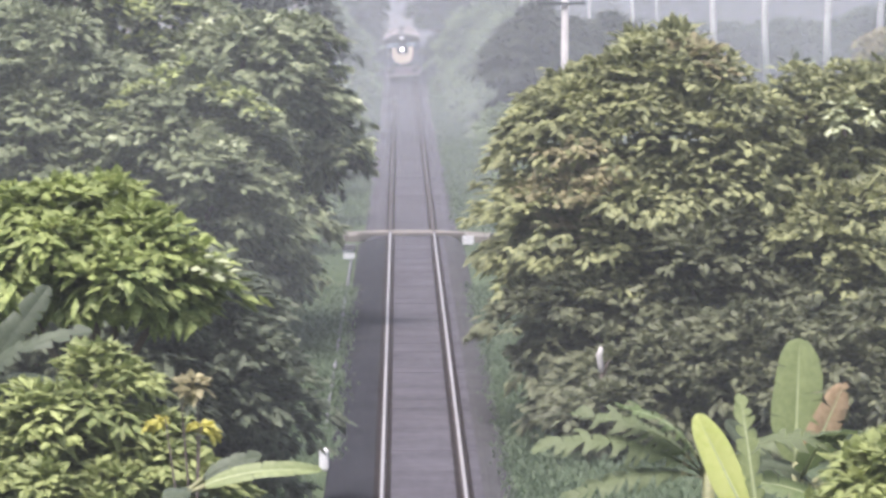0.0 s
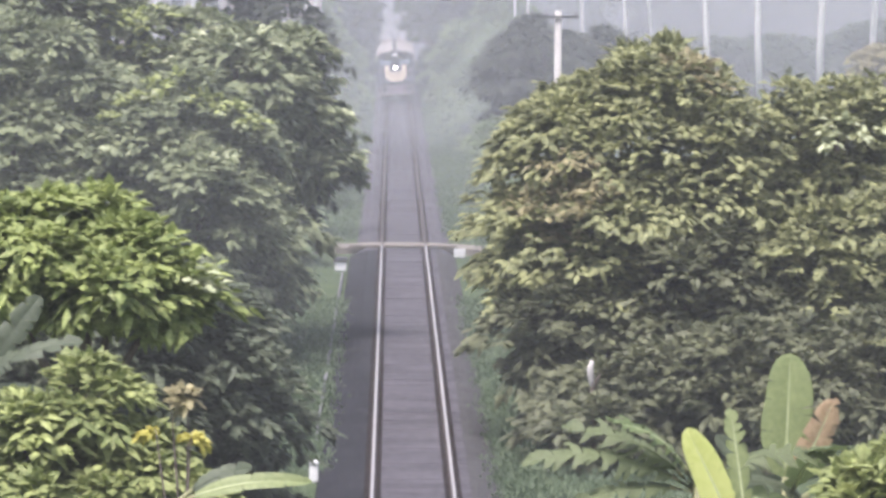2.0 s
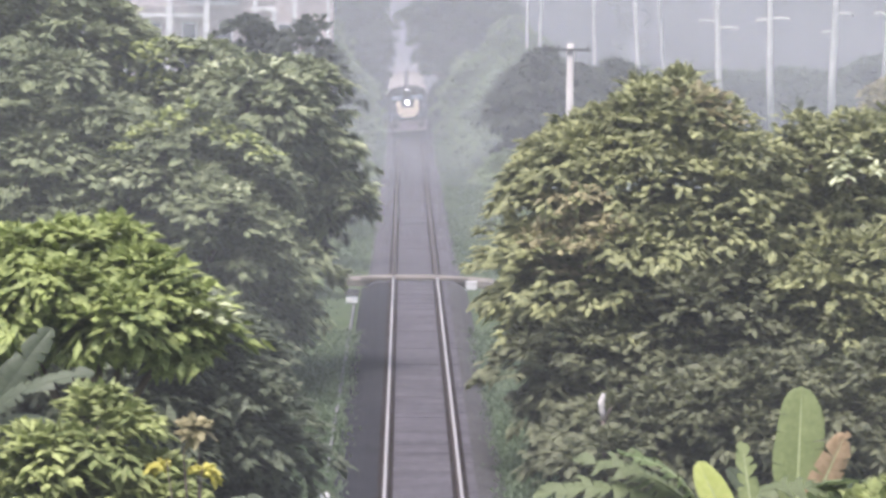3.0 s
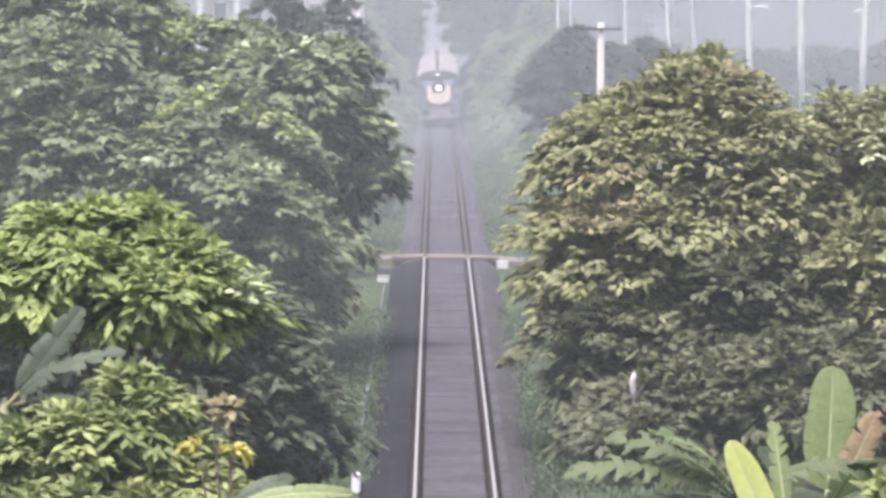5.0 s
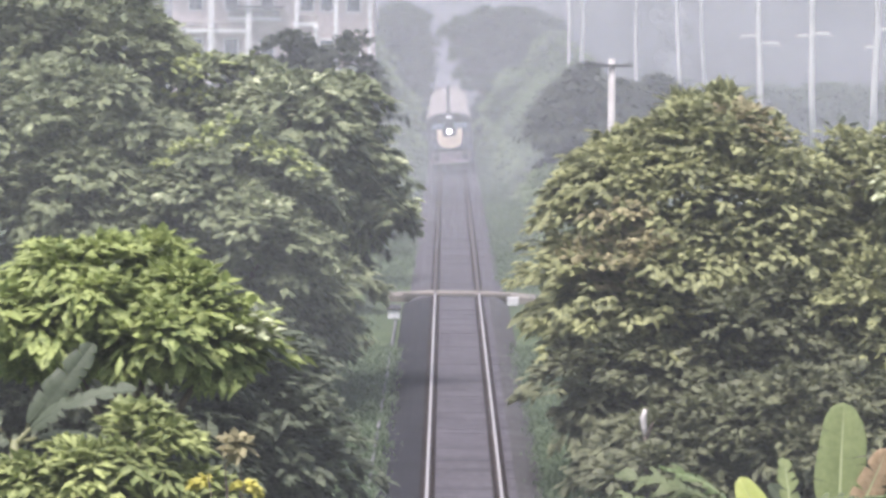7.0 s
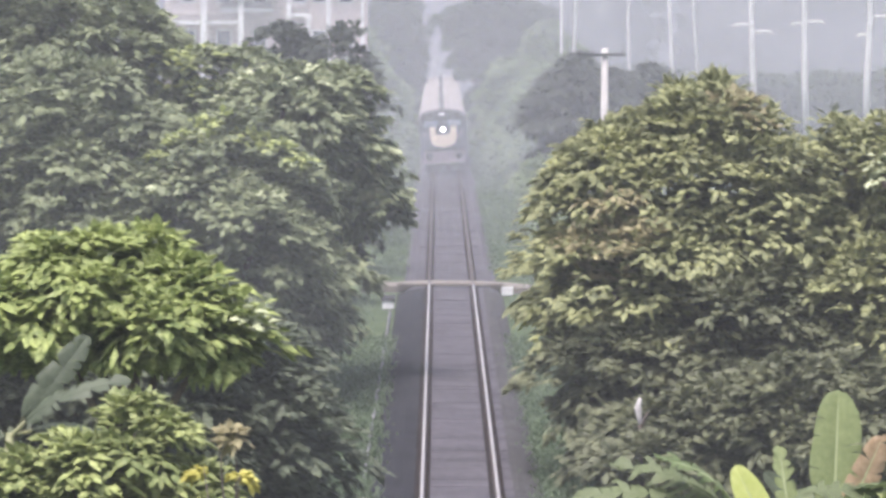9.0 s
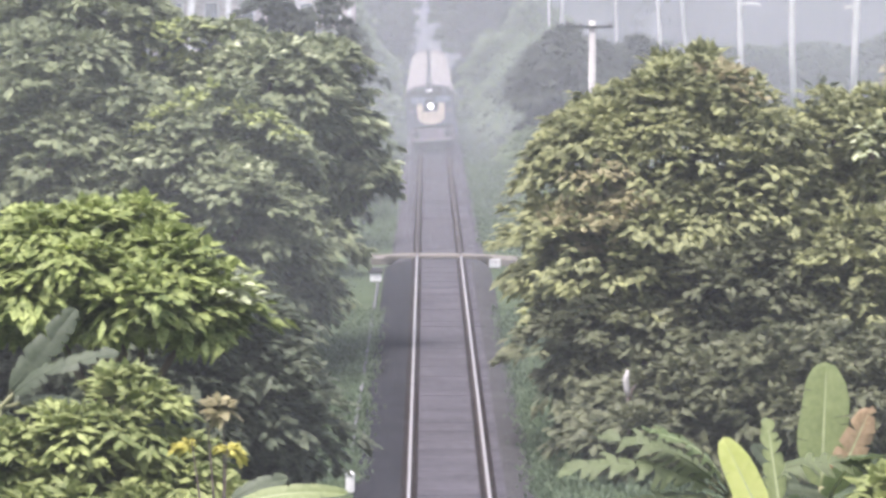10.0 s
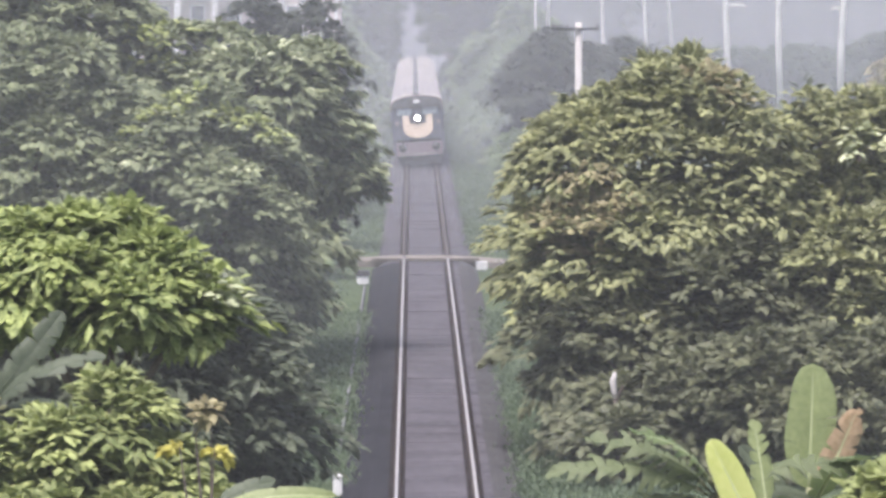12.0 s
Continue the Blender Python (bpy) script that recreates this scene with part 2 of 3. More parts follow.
def lobe_points(lobes, per_m2, rng, shrink=1.0, rough=0.16, gaps=0.0):
    """Points and outward ways over a cluster of uneven ellipsoids, leaving out what lies inside a neighbour."""
    P, N = [], []
    for i, (cx, cy, cz, rx, ry, rz) in enumerate(lobes):
        area = 4 * math.pi * ((rx * ry) ** 1.6 / 3 + (rx * rz) ** 1.6 / 3 + (ry * rz) ** 1.6 / 3) ** (1 / 1.6)
        n = int(area * per_m2)
        u = unit(rng.normal(0, 1, (n, 3)))
        r = np.array((rx, ry, rz))
        c = np.array((cx, cy, cz))
        bumps = np.array([noise.noise(Vector(tuple(c + w * r)) * 0.55) + 0.6 * noise.noise(Vector(tuple(c + w * r)) * 1.4) for w in u])[:, None]
        p = c + u * r * shrink * (1 + rough * 2 * bumps)
        keep = np.ones(n, bool)
        if gaps:
            keep &= (bumps[:, 0] > -0.5 + gaps) | (rng.random(n) < 0.25)
        for j, q in enumerate(lobes):
            if j != i:
                keep &= (((p - np.array(q[:3])) / (np.array(q[3:]) * 0.8 * shrink)) ** 2).sum(1) > 1
        keep &= p[:, 2] > -0.25
        P.append(p[keep])
        N.append(unit(u / r)[keep])
    return np.concatenate(P), np.concatenate(N)


def boughs(p, n, rng, size, tufts=18):
    """Shallow domed sprays of tufts, one at every point, tilted outward like shingles."""
    m = len(p)
    r = np.sqrt(rng.random((m, tufts, 1)))
    a = rng.uniform(0, 2 * math.pi, (m, tufts, 1))
    R = size * rng.uniform(0.55, 1.3, (m, 1, 1))
    flat = np.concatenate((r * np.cos(a), r * np.sin(a), 0.38 * (1 - r * r)), 2) * R
    tilt = unit(n * (1, 1, 0.2) + 1e-6)[:, None, :]
    flat[:, :, 2:] -= 0.45 * (flat * tilt * (1, 1, 0)).sum(2, keepdims=True)
    out = flat / R + n[:, None, :] * 0.5
    return (p[:, None, :] + flat).reshape(-1, 3), unit(out.reshape(-1, 3))


def tree(name, lobes, mat, label, category="tree", seed=1, density=9, per=6, length=0.34, width=0.21, droop=0.22, trunk=0.16, bark=None, group="", rough=0.24, gaps=0.2, spread=0.12, bough=0.8, accents=()):
    """A tapered trunk forking into limbs, one to a lobe, and a crown of hanging leaf tufts."""
    rng = np.random.default_rng(seed)
    base = np.mean([l[:3] for l in lobes], axis=0)
    top = empty(name, pose(base[0], base[1], -0.3), label, category, group)
    shift = np.array((base[0], base[1], -0.3))
    bark = bark or M_BARK
    fork = Vector((0.1, 0.1, max(0.8, base[2] * 0.45)))
    part("trunk", tube([(0, 0, 0), (0.05, 0.02, fork.z * 0.5), fork], [trunk * 1.3, trunk, trunk * 0.85]), bark, top)
    for l in lobes:
        c = Vector(tuple(np.array(l[:3]) - shift))
        mid = fork.lerp(c, 0.55) + Vector((0, 0, 0.25))
        part("limb", tube([fork, mid, c + Vector((0, 0, l[5] * 0.4))], [trunk * 0.7, trunk * 0.45, trunk * 0.15], 6), bark, top)
    local = [tuple(np.array(l[:3]) - shift) + tuple(l[3:]) for l in lobes]
    p, n = lobe_points(local, density * 0.14, rng, 1.0, rough, gaps)
    p, n = boughs(p, n, rng, bough)
    q, o = lobe_points(local, density * 0.4, rng, 0.68, rough)
    tagged(leaves("crown", np.concatenate((p, q)), np.concatenate((n, o)), mat, top, rng, per, length, width, droop, spread), kind="stuff")
    for amat, (x, y, z, r), count, alabel in accents:
        c = np.array((x, y, z)) - shift
        dist = np.linalg.norm(p - c, axis=1)
        near = np.where(dist < r)[0]
        if len(near):
            pick = rng.choice(near, min(count, len(near)), replace=False)
            tagged(leaves("leaf_spray", p[pick] + n[pick] * 0.1, n[pick], amat, top, rng, per, length, width, droop, spread), alabel, kind="stuff")
    return top


# ---------------------------------------------------------------- ground and track
def ground_sheet():
    xs = [-2500, -400, -120, -60, -30, -18, -12, -8, -6, -4.5, -3.6, -3.0, -2.6, -2.2, 2.2, 2.6, 3.0, 3.6, 4.5, 6, 8, 12, 18, 30, 60, 120, 400, 2500]
    ys = [-300, 0, 60] + [80 + 6 * i for i in range(100)] + [760, 900, 1300, 2000, 3500]
    verts, faces = [], []
    for y in ys:
        for x in xs:
            z = -0.42
            if abs(x) > 2.3 and 60 < y < 700 and abs(x) < 60:
                z += 0.16 * noise.noise(Vector((x * 0.4, y * 0.11, 3)))
            verts.append((x, y, z))
    w = len(xs)
    for j in range(len(ys) - 1):
        for i in range(w - 1):
            a = j * w + i
            faces.append((a, a + 1, a + w + 1, a + w))
    tagged(mesh_object("ground", verts, faces, M_GRASS, smooth=True), "rough green grassy ground along the railway", "ground", kind="structure")


TRACK_X = 0.07


def track():
    bed = part("ballast_bed", extruded([(-2.1, -0.6), (-1.75, -0.3), (-1.5, -0.19), (-1.4, -0.17), (1.4, -0.17), (1.5, -0.19), (1.75, -0.3), (2.1, -0.6)], -120, 900), M_BALLAST)
    bed.matrix_basis = pose(TRACK_X, 0, 0)
    tagged(bed, "grey mauve stone ballast under the railway track", "ballast", kind="structure")
    path = part("cess_path", extruded([(-2.2, -0.55), (-2.05, -0.36), (-1.6, -0.2), (-1.38, -0.15), (-1.04, -0.15), (-1.04, -0.55)], 60, 219), M_CESS)
    path.matrix_basis = pose(TRACK_X, 0, 0)
    tagged(path, "dark cinder path beside the ballast", "path", kind="structure")
    path = part("cess_path", extruded([(1.25, -0.55), (1.25, -0.152), (1.38, -0.152), (1.6, -0.2), (1.95, -0.36), (2.1, -0.55)], 60, 219), M_SHOULDER)
    path.matrix_basis = pose(TRACK_X, 0, 0)
    tagged(path, "dark cinder shoulder beside the ballast", "path", kind="structure")
    for side in (-1, 1):
        x = TRACK_X + side * 0.86  # broad gauge
        rail = empty("rail", pose(x, 0, 0), "rusty steel rail with a worn bright head", "rail", "rails of the track")
        # darker ballast strip, 0.18 m to either side of the rail
        railside = extruded([(-0.18, -0.165), (-0.15, -0.150), (0.15, -0.150), (0.18, -0.165)], -120, 900)
        part("stained_ballast", railside, M_RAILSIDE, rail, "dark stones along the rail")
        part("web", extruded([(-0.07, -0.149), (-0.07, -0.14), (-0.012, -0.125), (-0.012, -0.045), (-0.037, -0.035), (-0.037, -0.012), (0.037, -0.012), (0.037, -0.035), (0.012, -0.045), (0.012, -0.125), (0.07, -0.14), (0.07, -0.149)], -120, 900), M_RUST, rail)
        # same worn steel as nearer; the missing sky reflection is painted dark
        part("far_rail_head", extruded([(-0.038, -0.012), (-0.03, 0.0), (0.03, 0.0), (0.038, -0.012)], 220, 900), M_NO_GLINT, rail, "running surface coloured dark for its missing sky reflection")
        part("rail_head", extruded([(-0.037, -0.012), (-0.033, -0.002), (-0.02, 0.001), (0.02, 0.001), (0.033, -0.002), (0.037, -0.012)], -120, 219.9), M_STEEL, rail, "bright worn running surface")


def crossing():
    path = part("foot_crossing", extruded([(-4.6, -0.5), (-4.6, -0.24), (-2.4, -0.17), (-1.0, -0.1), (1.0, -0.1), (2.4, -0.17), (3.4, -0.26), (3.4, -0.5)], 221.25, 224.5), M_DIRT)
    tagged(path, "beige trodden earth foot crossing over the track", "path", kind="structure")
    for name, x0, x1 in (("crossing_beam", -2.15, -0.95), ("crossing_beam", -0.74, 0.74), ("crossing_beam", 0.95, 2.1)):
        bm = box(TRACK_X + x0, TRACK_X + x1, 220.95, 221.2, -0.14, -0.04, bevel=0.02)
        tagged(part(name, bm, M_DIRT), "weathered beige concrete edging beam of the foot crossing", "beam", "crossing beams")


def marker_block(x, y, w, h, lid):
    top = empty("marker_block", pose(x, y, -0.4), "low whitewashed concrete marker block beside the track" if not lid else "low whitewashed block with a dark slab lid", "marker", "track marker blocks")
    lip = 0.06 if lid else 0.015
    bm = box(-w / 2, w / 2, -0.2, 0.2, 0, h + 0.1, bevel=0.03)
    part("block", bm, M_WHITEWASH, top)
    slab = box(-w / 2 - lip, w / 2 + lip, -0.2 - lip, 0.2 + lip, h + 0.1, h + (0.3 if lid else 0.16), bevel=0.02)
    part("lid", slab, M_DARKSLAB if lid else M_WHITEWASH, top, "dark slab" if lid else "")


# ---------------------------------------------------------------- banana plants
def banana_blade(length, width, sag, tears, rng, fold=0.25):
    """A long paddle blade along +y with torn edges, arching down by sag; the blade and its midrib."""
    bm, n = bmesh.new(), 34
    spine = []
    for i in range(n + 1):
        t = i / n
        spine.append(Vector((0, length * (t - 0.10 * sag * t * t), -sag * length * 0.5 * t ** 2.2)))
    for s in (-1, 1):
        i = 0
        while i < n:
            run = n - i if tears <= 0 else int(rng.integers(2, max(3, int(13 - 10 * tears))))
            j = min(n, i + run)
            slant, hang = rng.uniform(-0.02, 0.06) * tears, rng.uniform(0.3, 1.0) * tears
            prev = None
            for k in range(i, j + 1):
                t = k / n
                w = width / 2 * (max(0.0, math.sin(math.pi * min(1, t * 0.93 + 0.07)) ** 0.42)) * (1 + 0.06 * math.sin(9 * t + s))
                a = spine[k]
                inner = bm.verts.new(a)
                m = bm.verts.new(a + Vector((s * w * 0.5, 0.02 + slant, w * fold * 0.6 - w * hang * 0.25)))
                pull = ((i + j) / 2 - k) / n * length * 0.55 * tears
                o = bm.verts.new(a + Vector((s * w * (1 - 0.25 * hang), 0.04 + slant * 2 + pull, w * fold * 0.4 - w * hang * 0.8)))
                if prev:
                    bm.faces.new((prev[0], prev[1], m, inner))
                    bm.faces.new((prev[1], prev[2], o, m))
                prev = (inner, m, o)
            i = j
    for f in bm.faces:
        f.smooth = True
    rib = tube([tuple(p + Vector((0, 0, -0.005))) for p in spine[::4]], [0.026 - 0.0025 * i for i in range(len(spine[::4]))], 6)
    return bm, rib


def banana_plant(x, y, height, blades, seed, label):
    """blades: turn, rise (degrees), lean, length, width, sag, tears, material; grown from the top of the stem."""
    rng = np.random.default_rng(seed)
    top = empty("banana_plant", pose(x, y, -0.45), label, "banana plant", "banana plants")
    part("stem", tube([(0, 0, 0), (0.04, 0.02, height * 0.4), (0.02, 0.03, height * 0.75), (0, 0, height)], [0.17, 0.15, 0.12, 0.07], 10), M_STEM, top)
    for turn, rise, roll, length, width, sag, tears, mat in blades:
        bm, rib = banana_blade(length, width, sag, tears, rng)
        m = pose(0, 0, height - 0.05) @ pose(0, 0, 0, 0, 0, turn) @ pose(0, 0, 0, 0, roll, 0) @ pose(0, 0, 0, rise, 0, 0) @ pose(0, 0.35, 0)
        leaf = part("leaf", bm, mat, top)
        leaf.matrix_basis = m
        part("midrib", rib, mat if mat in (M_FROND, M_BANANA_GREY) else M_MIDRIB, leaf)
        stalk = tube([tuple(m @ Vector((0, 0.02, 0))), (0, 0, height - 0.08), (0, 0, height - 0.5)], [0.035, 0.045, 0.05], 6)
        part("leaf_stalk", stalk, M_STEM, top)
    return top


# ---------------------------------------------------------------- poles, trunks, building
def utility_pole(x, y, h):
    top = empty("utility_pole", pose(x, y, -0.4), "pale concrete electricity pole with a steel crossarm", "utility pole")
    part("pole", tube([(0, 0, 0), (0, 0, h)], [0.19, 0.13], 10), M_CONCRETE, top)
    arm = part("crossarm", box(-1.1, 0.8, -0.2, -0.1, h - 0.3, h - 0.2, bevel=0.01), M_BLACK, top)
    for k in (-1.0, -0.45, 0.7):
        part("insulator", tube([(k, -0.15, h - 0.2), (k, -0.15, h - 0.11), (k, -0.15, h - 0.01)], [0.03, 0.05, 0.03], 8), M_DARKSLAB, arm)


def tall_tree(x, y, h, r, lean, seed):
    """A tall bare pale trunk with a small high crown."""
    rng = np.random.default_rng(seed)
    top = empty("tall_tree", pose(x, y, -0.4), "tall slender tree with a pale straight trunk", "tree", "tall pale-trunked trees")
    wob = rng.normal(0, 0.12, 6)
    pts = [(lean * (k / 5) * h + wob[k] * (k > 0), 0, h * k / 5) for k in range(6)]
    part("trunk", tube(pts, [r * (1.15 - 0.11 * k) for k in range(6)], 9), M_PALE_BARK, top)
    for g in (-1, 1) if r > 0.2 else ():  # a pair of short pale boughs halfway up
        z, g = rng.uniform(8.6, 10.2), g * rng.uniform(0.6, 1.5)
        c = Vector((lean * z + wob[2] * 0.6, 0, z))
        part("limb", tube([c, c + Vector((g * 0.5, -0.2, 0.12)), c + Vector((g, -0.3, 0.1)), c + Vector((g * 1.15, -0.3, -0.1))], [r * 0.3, r * 0.45, r * 0.4, r * 0.2], 6), M_PALE_BARK, top)
    for k in range(4):
        a = rng.uniform(0, 6.28)
        e = (pts[4][0] + 2.2 * math.cos(a), 2.2 * math.sin(a), h * 0.86 + 1.5)
        part("limb", tube([pts[4], e], [r * 0.4, r * 0.1], 6), M_PALE_BARK, top)
    p, n = lobe_points([(pts[5][0], 0, h, 3.2, 3.2, 2.6), (pts[5][0] + 1.5, 0, h - 2.5, 2.2, 2.2, 1.8)], 1.3, rng, 1.0, 0.3, 0.2)
    leaves("crown", p, n, M_FAR, top, rng, 6, 0.6, 0.25, 0.5, 0.5)
    return top


def far_woods():
    """One belt of hazy woodland across the distance, open where the line runs through."""
    rng = np.random.default_rng(400)
    lobes = []
    for k in range(70):
        x = -110 + k * 3.3 + rng.normal(0, 1)
        h = rng.uniform(10, 15) + (5 if x > 17 else 0)
        if abs(x + 1) > 6:
            lobes.append((x, 548 + rng.uniform(-8, 10), h * 0.5, rng.uniform(1.6, 3.2), 3, h * 0.5))
    p, n = lobe_points(lobes, 0.8, rng, 1.0, 0.3, 0.25)
    tagged(leaves("far_woods", p, n, M_WOODS, None, rng, 5, 1.3, 0.6, 0.3, 0.6), "belt of distant woodland across the horizon, haze put into its leaf colour", "woodland", kind="stuff")


def bare_sapling():
    top = empty("bare_sapling", pose(4.1, 126.4, -0.4), "pale broken sapling trunk in front of the dense tree", "tree")
    part("trunk", tube([(0.1, 0, 0), (0.06, 0.05, 0.9), (0.02, 0.1, 1.95)], [0.05, 0.045, 0.04], 8), M_BARK, top)
    part("broken_top", tube([(0.02, 0.1, 1.95), (0.0, 0.1, 2.1), (-0.03, 0.1, 2.35), (0.02, 0.1, 2.55)], [0.045, 0.07, 0.08, 0.04], 9), M_CONCRETE, top, "pale stripped wood")
    part("limb", tube([(0.02, 0.1, 1.7), (0.12, 0.0, 2.1), (0.2, 0.0, 2.25)], [0.04, 0.035, 0.02], 6), M_BARK, top)


def building():
    """A plastered house of four storeys with white columns, balcony slabs and framed windows."""
    top = empty("house", pose(-13.0, 410, -0.4), "pale pink plastered house with white columns and balconies", "house")
    part("wall", box(-7.4, 7.3, 0, 9, 0, 14.2), M_PINK, top)
    part("roof", box(-7.8, 7.7, -1.6, 9.4, 14.2, 14.5, bevel=0.05), M_CONCRETE, top)
    for x, h, w in ((-4.5, 14.2, 0.22), (-1.8, 14.2, 0.2), (1.7, 14.2, 0.15), (3.1, 10.3, 0.14), (4.55, 14.2, 0.17), (7.0, 14.2, 0.12)):
        col = part("column", box(x - w, x + w, -1.5 - w, -1.5 + w, 0, h - 0.003, bevel=0.03), M_WHITEWASH, top)
        part("capital", box(x - w - 0.07, x + w + 0.07, -1.57 - w, -1.43 + w, h - 0.3, h - 0.05, bevel=0.02), M_WHITEWASH, col)
    for x0, x1, z in ((-3.3, 0.5, 10.55), (-6.9, -2.0, 9.65), (1.4, 3.2, 10.2), (-6.9, 0.5, 6.2), (1.4, 7.2, 6.6), (-6.9, 7.2, 3.2)):
        slab = part("balcony", box(x0, x1, -1.3, -0.003, z, z + 0.28, bevel=0.03), M_WHITEWASH, top)
        # added grey band in place of the dark shade seen over each slab
        part("parapet", box(x0 + 0.05, x1 - 0.05, -1.28, -1.18, z + 0.283, z + 0.75, bevel=0.01), M_ROOF, slab, "grey band added for the shade above the balcony slab")
    part("canopy", box(-3.5, 0.7, -1.9, -0.003, 11.5, 11.65, bevel=0.02), M_DARKSLAB, top, "dark sheet canopy")
    part("terrace_wall", box(3.3, 4.7, -2.0, -1.7, 0, 8.2, bevel=0.03), M_WHITEWASH, top, "whitewashed terrace wall")
    for z in (1.0, 4.4, 7.7, 11.2):
        for x in (-5.7, -3.1, -0.5, 2.4, 3.85, 5.8):
            w = part("window", box(x - 0.55, x + 0.55, -0.07, -0.004, z, z + 1.6), M_WHITEWASH, top)
            part("pane", box(x - 0.43, x + 0.43, -0.085, -0.072, z + 0.12, z + 1.48), M_GLASS, w)


# ---------------------------------------------------------------- train
def body_profile(w, floor, eaves, crown, inset=0.0):
    h = w / 2 - inset
    pts = [(-h, floor), (h, floor), (h, eaves)]
    for k in range(1, 10):
        a = math.pi * k / 10
        pts.append((h * math.cos(a), eaves + (crown - inset - eaves) * math.sin(a) ** 0.8))
    pts.append((-h, eaves))
    return pts


def bogie(y, parent):
    frame_ob = part("bogie", box(-1.2, 1.2, y - 1.9, y + 1.9, 0.45, 0.75, bevel=0.04), M_BLACK, parent)
    for dy in (-1.4, 1.4):
        for s in (-1, 1):
            wheel = part("wheel", tube([(-0.065, 0, 0), (-0.06, 0, 0), (0.06, 0, 0), (0.065, 0, 0)], [0.40, 0.46, 0.46, 0.40], 16), M_RUST, frame_ob)
            wheel.matrix_basis = pose(s * 0.87, y + dy, 0.46)


def coach(y, label, front=False):
    """One vehicle, 21 m long; y is the distance of its front behind the train's nose."""
    top = empty("power_car" if front else "passenger_coach", None, label, "train", "" if front else "coaches of the train")
    L = 21.0
    part("body", extruded(body_profile(3.02, 0.95, 3.3, 3.45), 0.25 if front else 0, L), M_TRAIN, top)
    part("roof", extruded([(-1.56, 3.3), (-1.5, 3.28)] + [(1.5 * -math.cos(math.pi * k / 10), 3.46 + 0.6 * math.sin(math.pi * k / 10) ** 0.8) for k in range(11)][1:-1] + [(1.5, 3.28), (1.56, 3.3)] + [(1.56 * math.cos(math.pi * k / 10), 3.5 + 0.62 * math.sin(math.pi * k / 10) ** 0.8) for k in range(1, 10)], 0.0, L), M_ROOF, top, "dusty pale grey roof")
    part("roof_duct", box(-0.16, 0.16, 0.8, L - 0.4, 4.08, 4.2, bevel=0.03), M_DARKSLAB, top)
    for k in range(8):
        for s in (-1, 1):
            yy = 2.0 + k * 2.3
            part("window", box(s * 1.5, s * 1.535, yy, yy + 1.3, 2.0, 2.9), M_GLASS, top)
    bogie(3.2, top)
    bogie(L - 3.2, top)
    if front:
        part("front_face", box(-1.46, 1.46, 0.05, 0.26, 0.9, 3.45, bevel=0.06), M_TRAIN, top)
        bm = extruded([(1.5 * math.cos(math.pi * k / 12), 3.36 + 0.66 * math.sin(math.pi * k / 12) ** 0.8) for k in range(13)], -0.1, 0.02)
        part("roof_visor", bm, M_DARKSLAB, top)
        for s in (-1, 1):
            w = part("windscreen", box(s * 0.75 - 0.52, s * 0.75 + 0.52, -0.02, 0.06, 2.9, 3.52, bevel=0.04), M_BLACK, top)
            part("pane", box(s * 0.75 - 0.45, s * 0.75 + 0.45, -0.04, -0.018, 2.96, 3.47), M_SCREEN, w)
        u = []
        for k in range(13):
            a = math.pi * k / 12
            u.append((0.86 * math.cos(a), 2.35 - 0.72 * math.sin(a) ** 0.7))
        prof = [(0.86, 2.95)] + u + [(-0.86, 2.95), (-0.52, 2.95), (-0.44, 2.45), (0.44, 2.45), (0.52, 2.95)]
        part("nose_panel", extruded(prof, -0.06, 0.06), M_CREAM, top, "cream painted warning panel")
        lamp = part("headlight", tube([(0, -0.16, 2.78), (0, 0.05, 2.78)], [0.24, 0.28], 18), M_BLACK, top)
        part("lens", tube([(0, -0.2, 2.78), (0, -0.165, 2.78)], [0.16, 0.18], 18), M_LAMP, lamp, "lit white headlight lens")
        for s in (-1, 1):
            part("marker_light", tube([(s * 1.2, -0.05, 2.5), (s * 1.2, 0.05, 2.5)], [0.10, 0.11], 12), M_ROOF, top)
            part("buffer", tube([(s * 0.98, -0.45, 1.1), (s * 0.98, -0.4, 1.1), (s * 0.98, -0.38, 1.1), (s * 0.98, 0.1, 1.1)], [0.22, 0.23, 0.09, 0.09], 14), M_BLACK, top)
        part("roof_lamp", box(-0.2, 0.2, -0.2, -0.1, 3.66, 3.86, bevel=0.03), M_WHITEWASH, top, "pale lamp housing above the windscreens")
        part("lower_stripe", box(-1.3, 1.3, -0.03, 0.05, 1.42, 1.54, bevel=0.01), M_BLACK, top)
        part("apron", box(-1.35, 1.35, -0.05, 0.12, 0.55, 1.42, bevel=0.05), M_MAUVE, top, "weathered maroon apron")
        part("step_rail", box(-1.2, 1.2, -0.12, -0.04, 0.62, 0.72, bevel=0.02), M_ROOF, top)
        part("cowcatcher", extruded([(-1.15, 0.12), (1.15, 0.12), (1.3, 0.6), (-1.3, 0.6)], -0.18, 0.1), M_BLACK, top, "black steel rail guard")
    else:
        part("gangway", box(-0.6, 0.6, -0.75, 0.0, 1.1, 3.2, bevel=0.05), M_BLACK, top)
    return top


# ---------------------------------------------------------------- the place
ground_sheet()
track()
crossing()
marker_block(2.25, 219.0, 0.44, 0.16, False)
marker_block(-2.3, 209.0, 0.44, 0.22, True)
marker_block(-2.1, 124.0, 0.2, 0.30, False)
edging = part("concrete_edging", extruded([(-0.04, -0.16), (-0.04, 0.06), (-0.03, 0.07), (0.03, 0.07), (0.04, 0.06), (0.04, -0.16)], 134, 206), M_EDGING)
edging.matrix_basis = pose(-2.2, 0, -0.33)
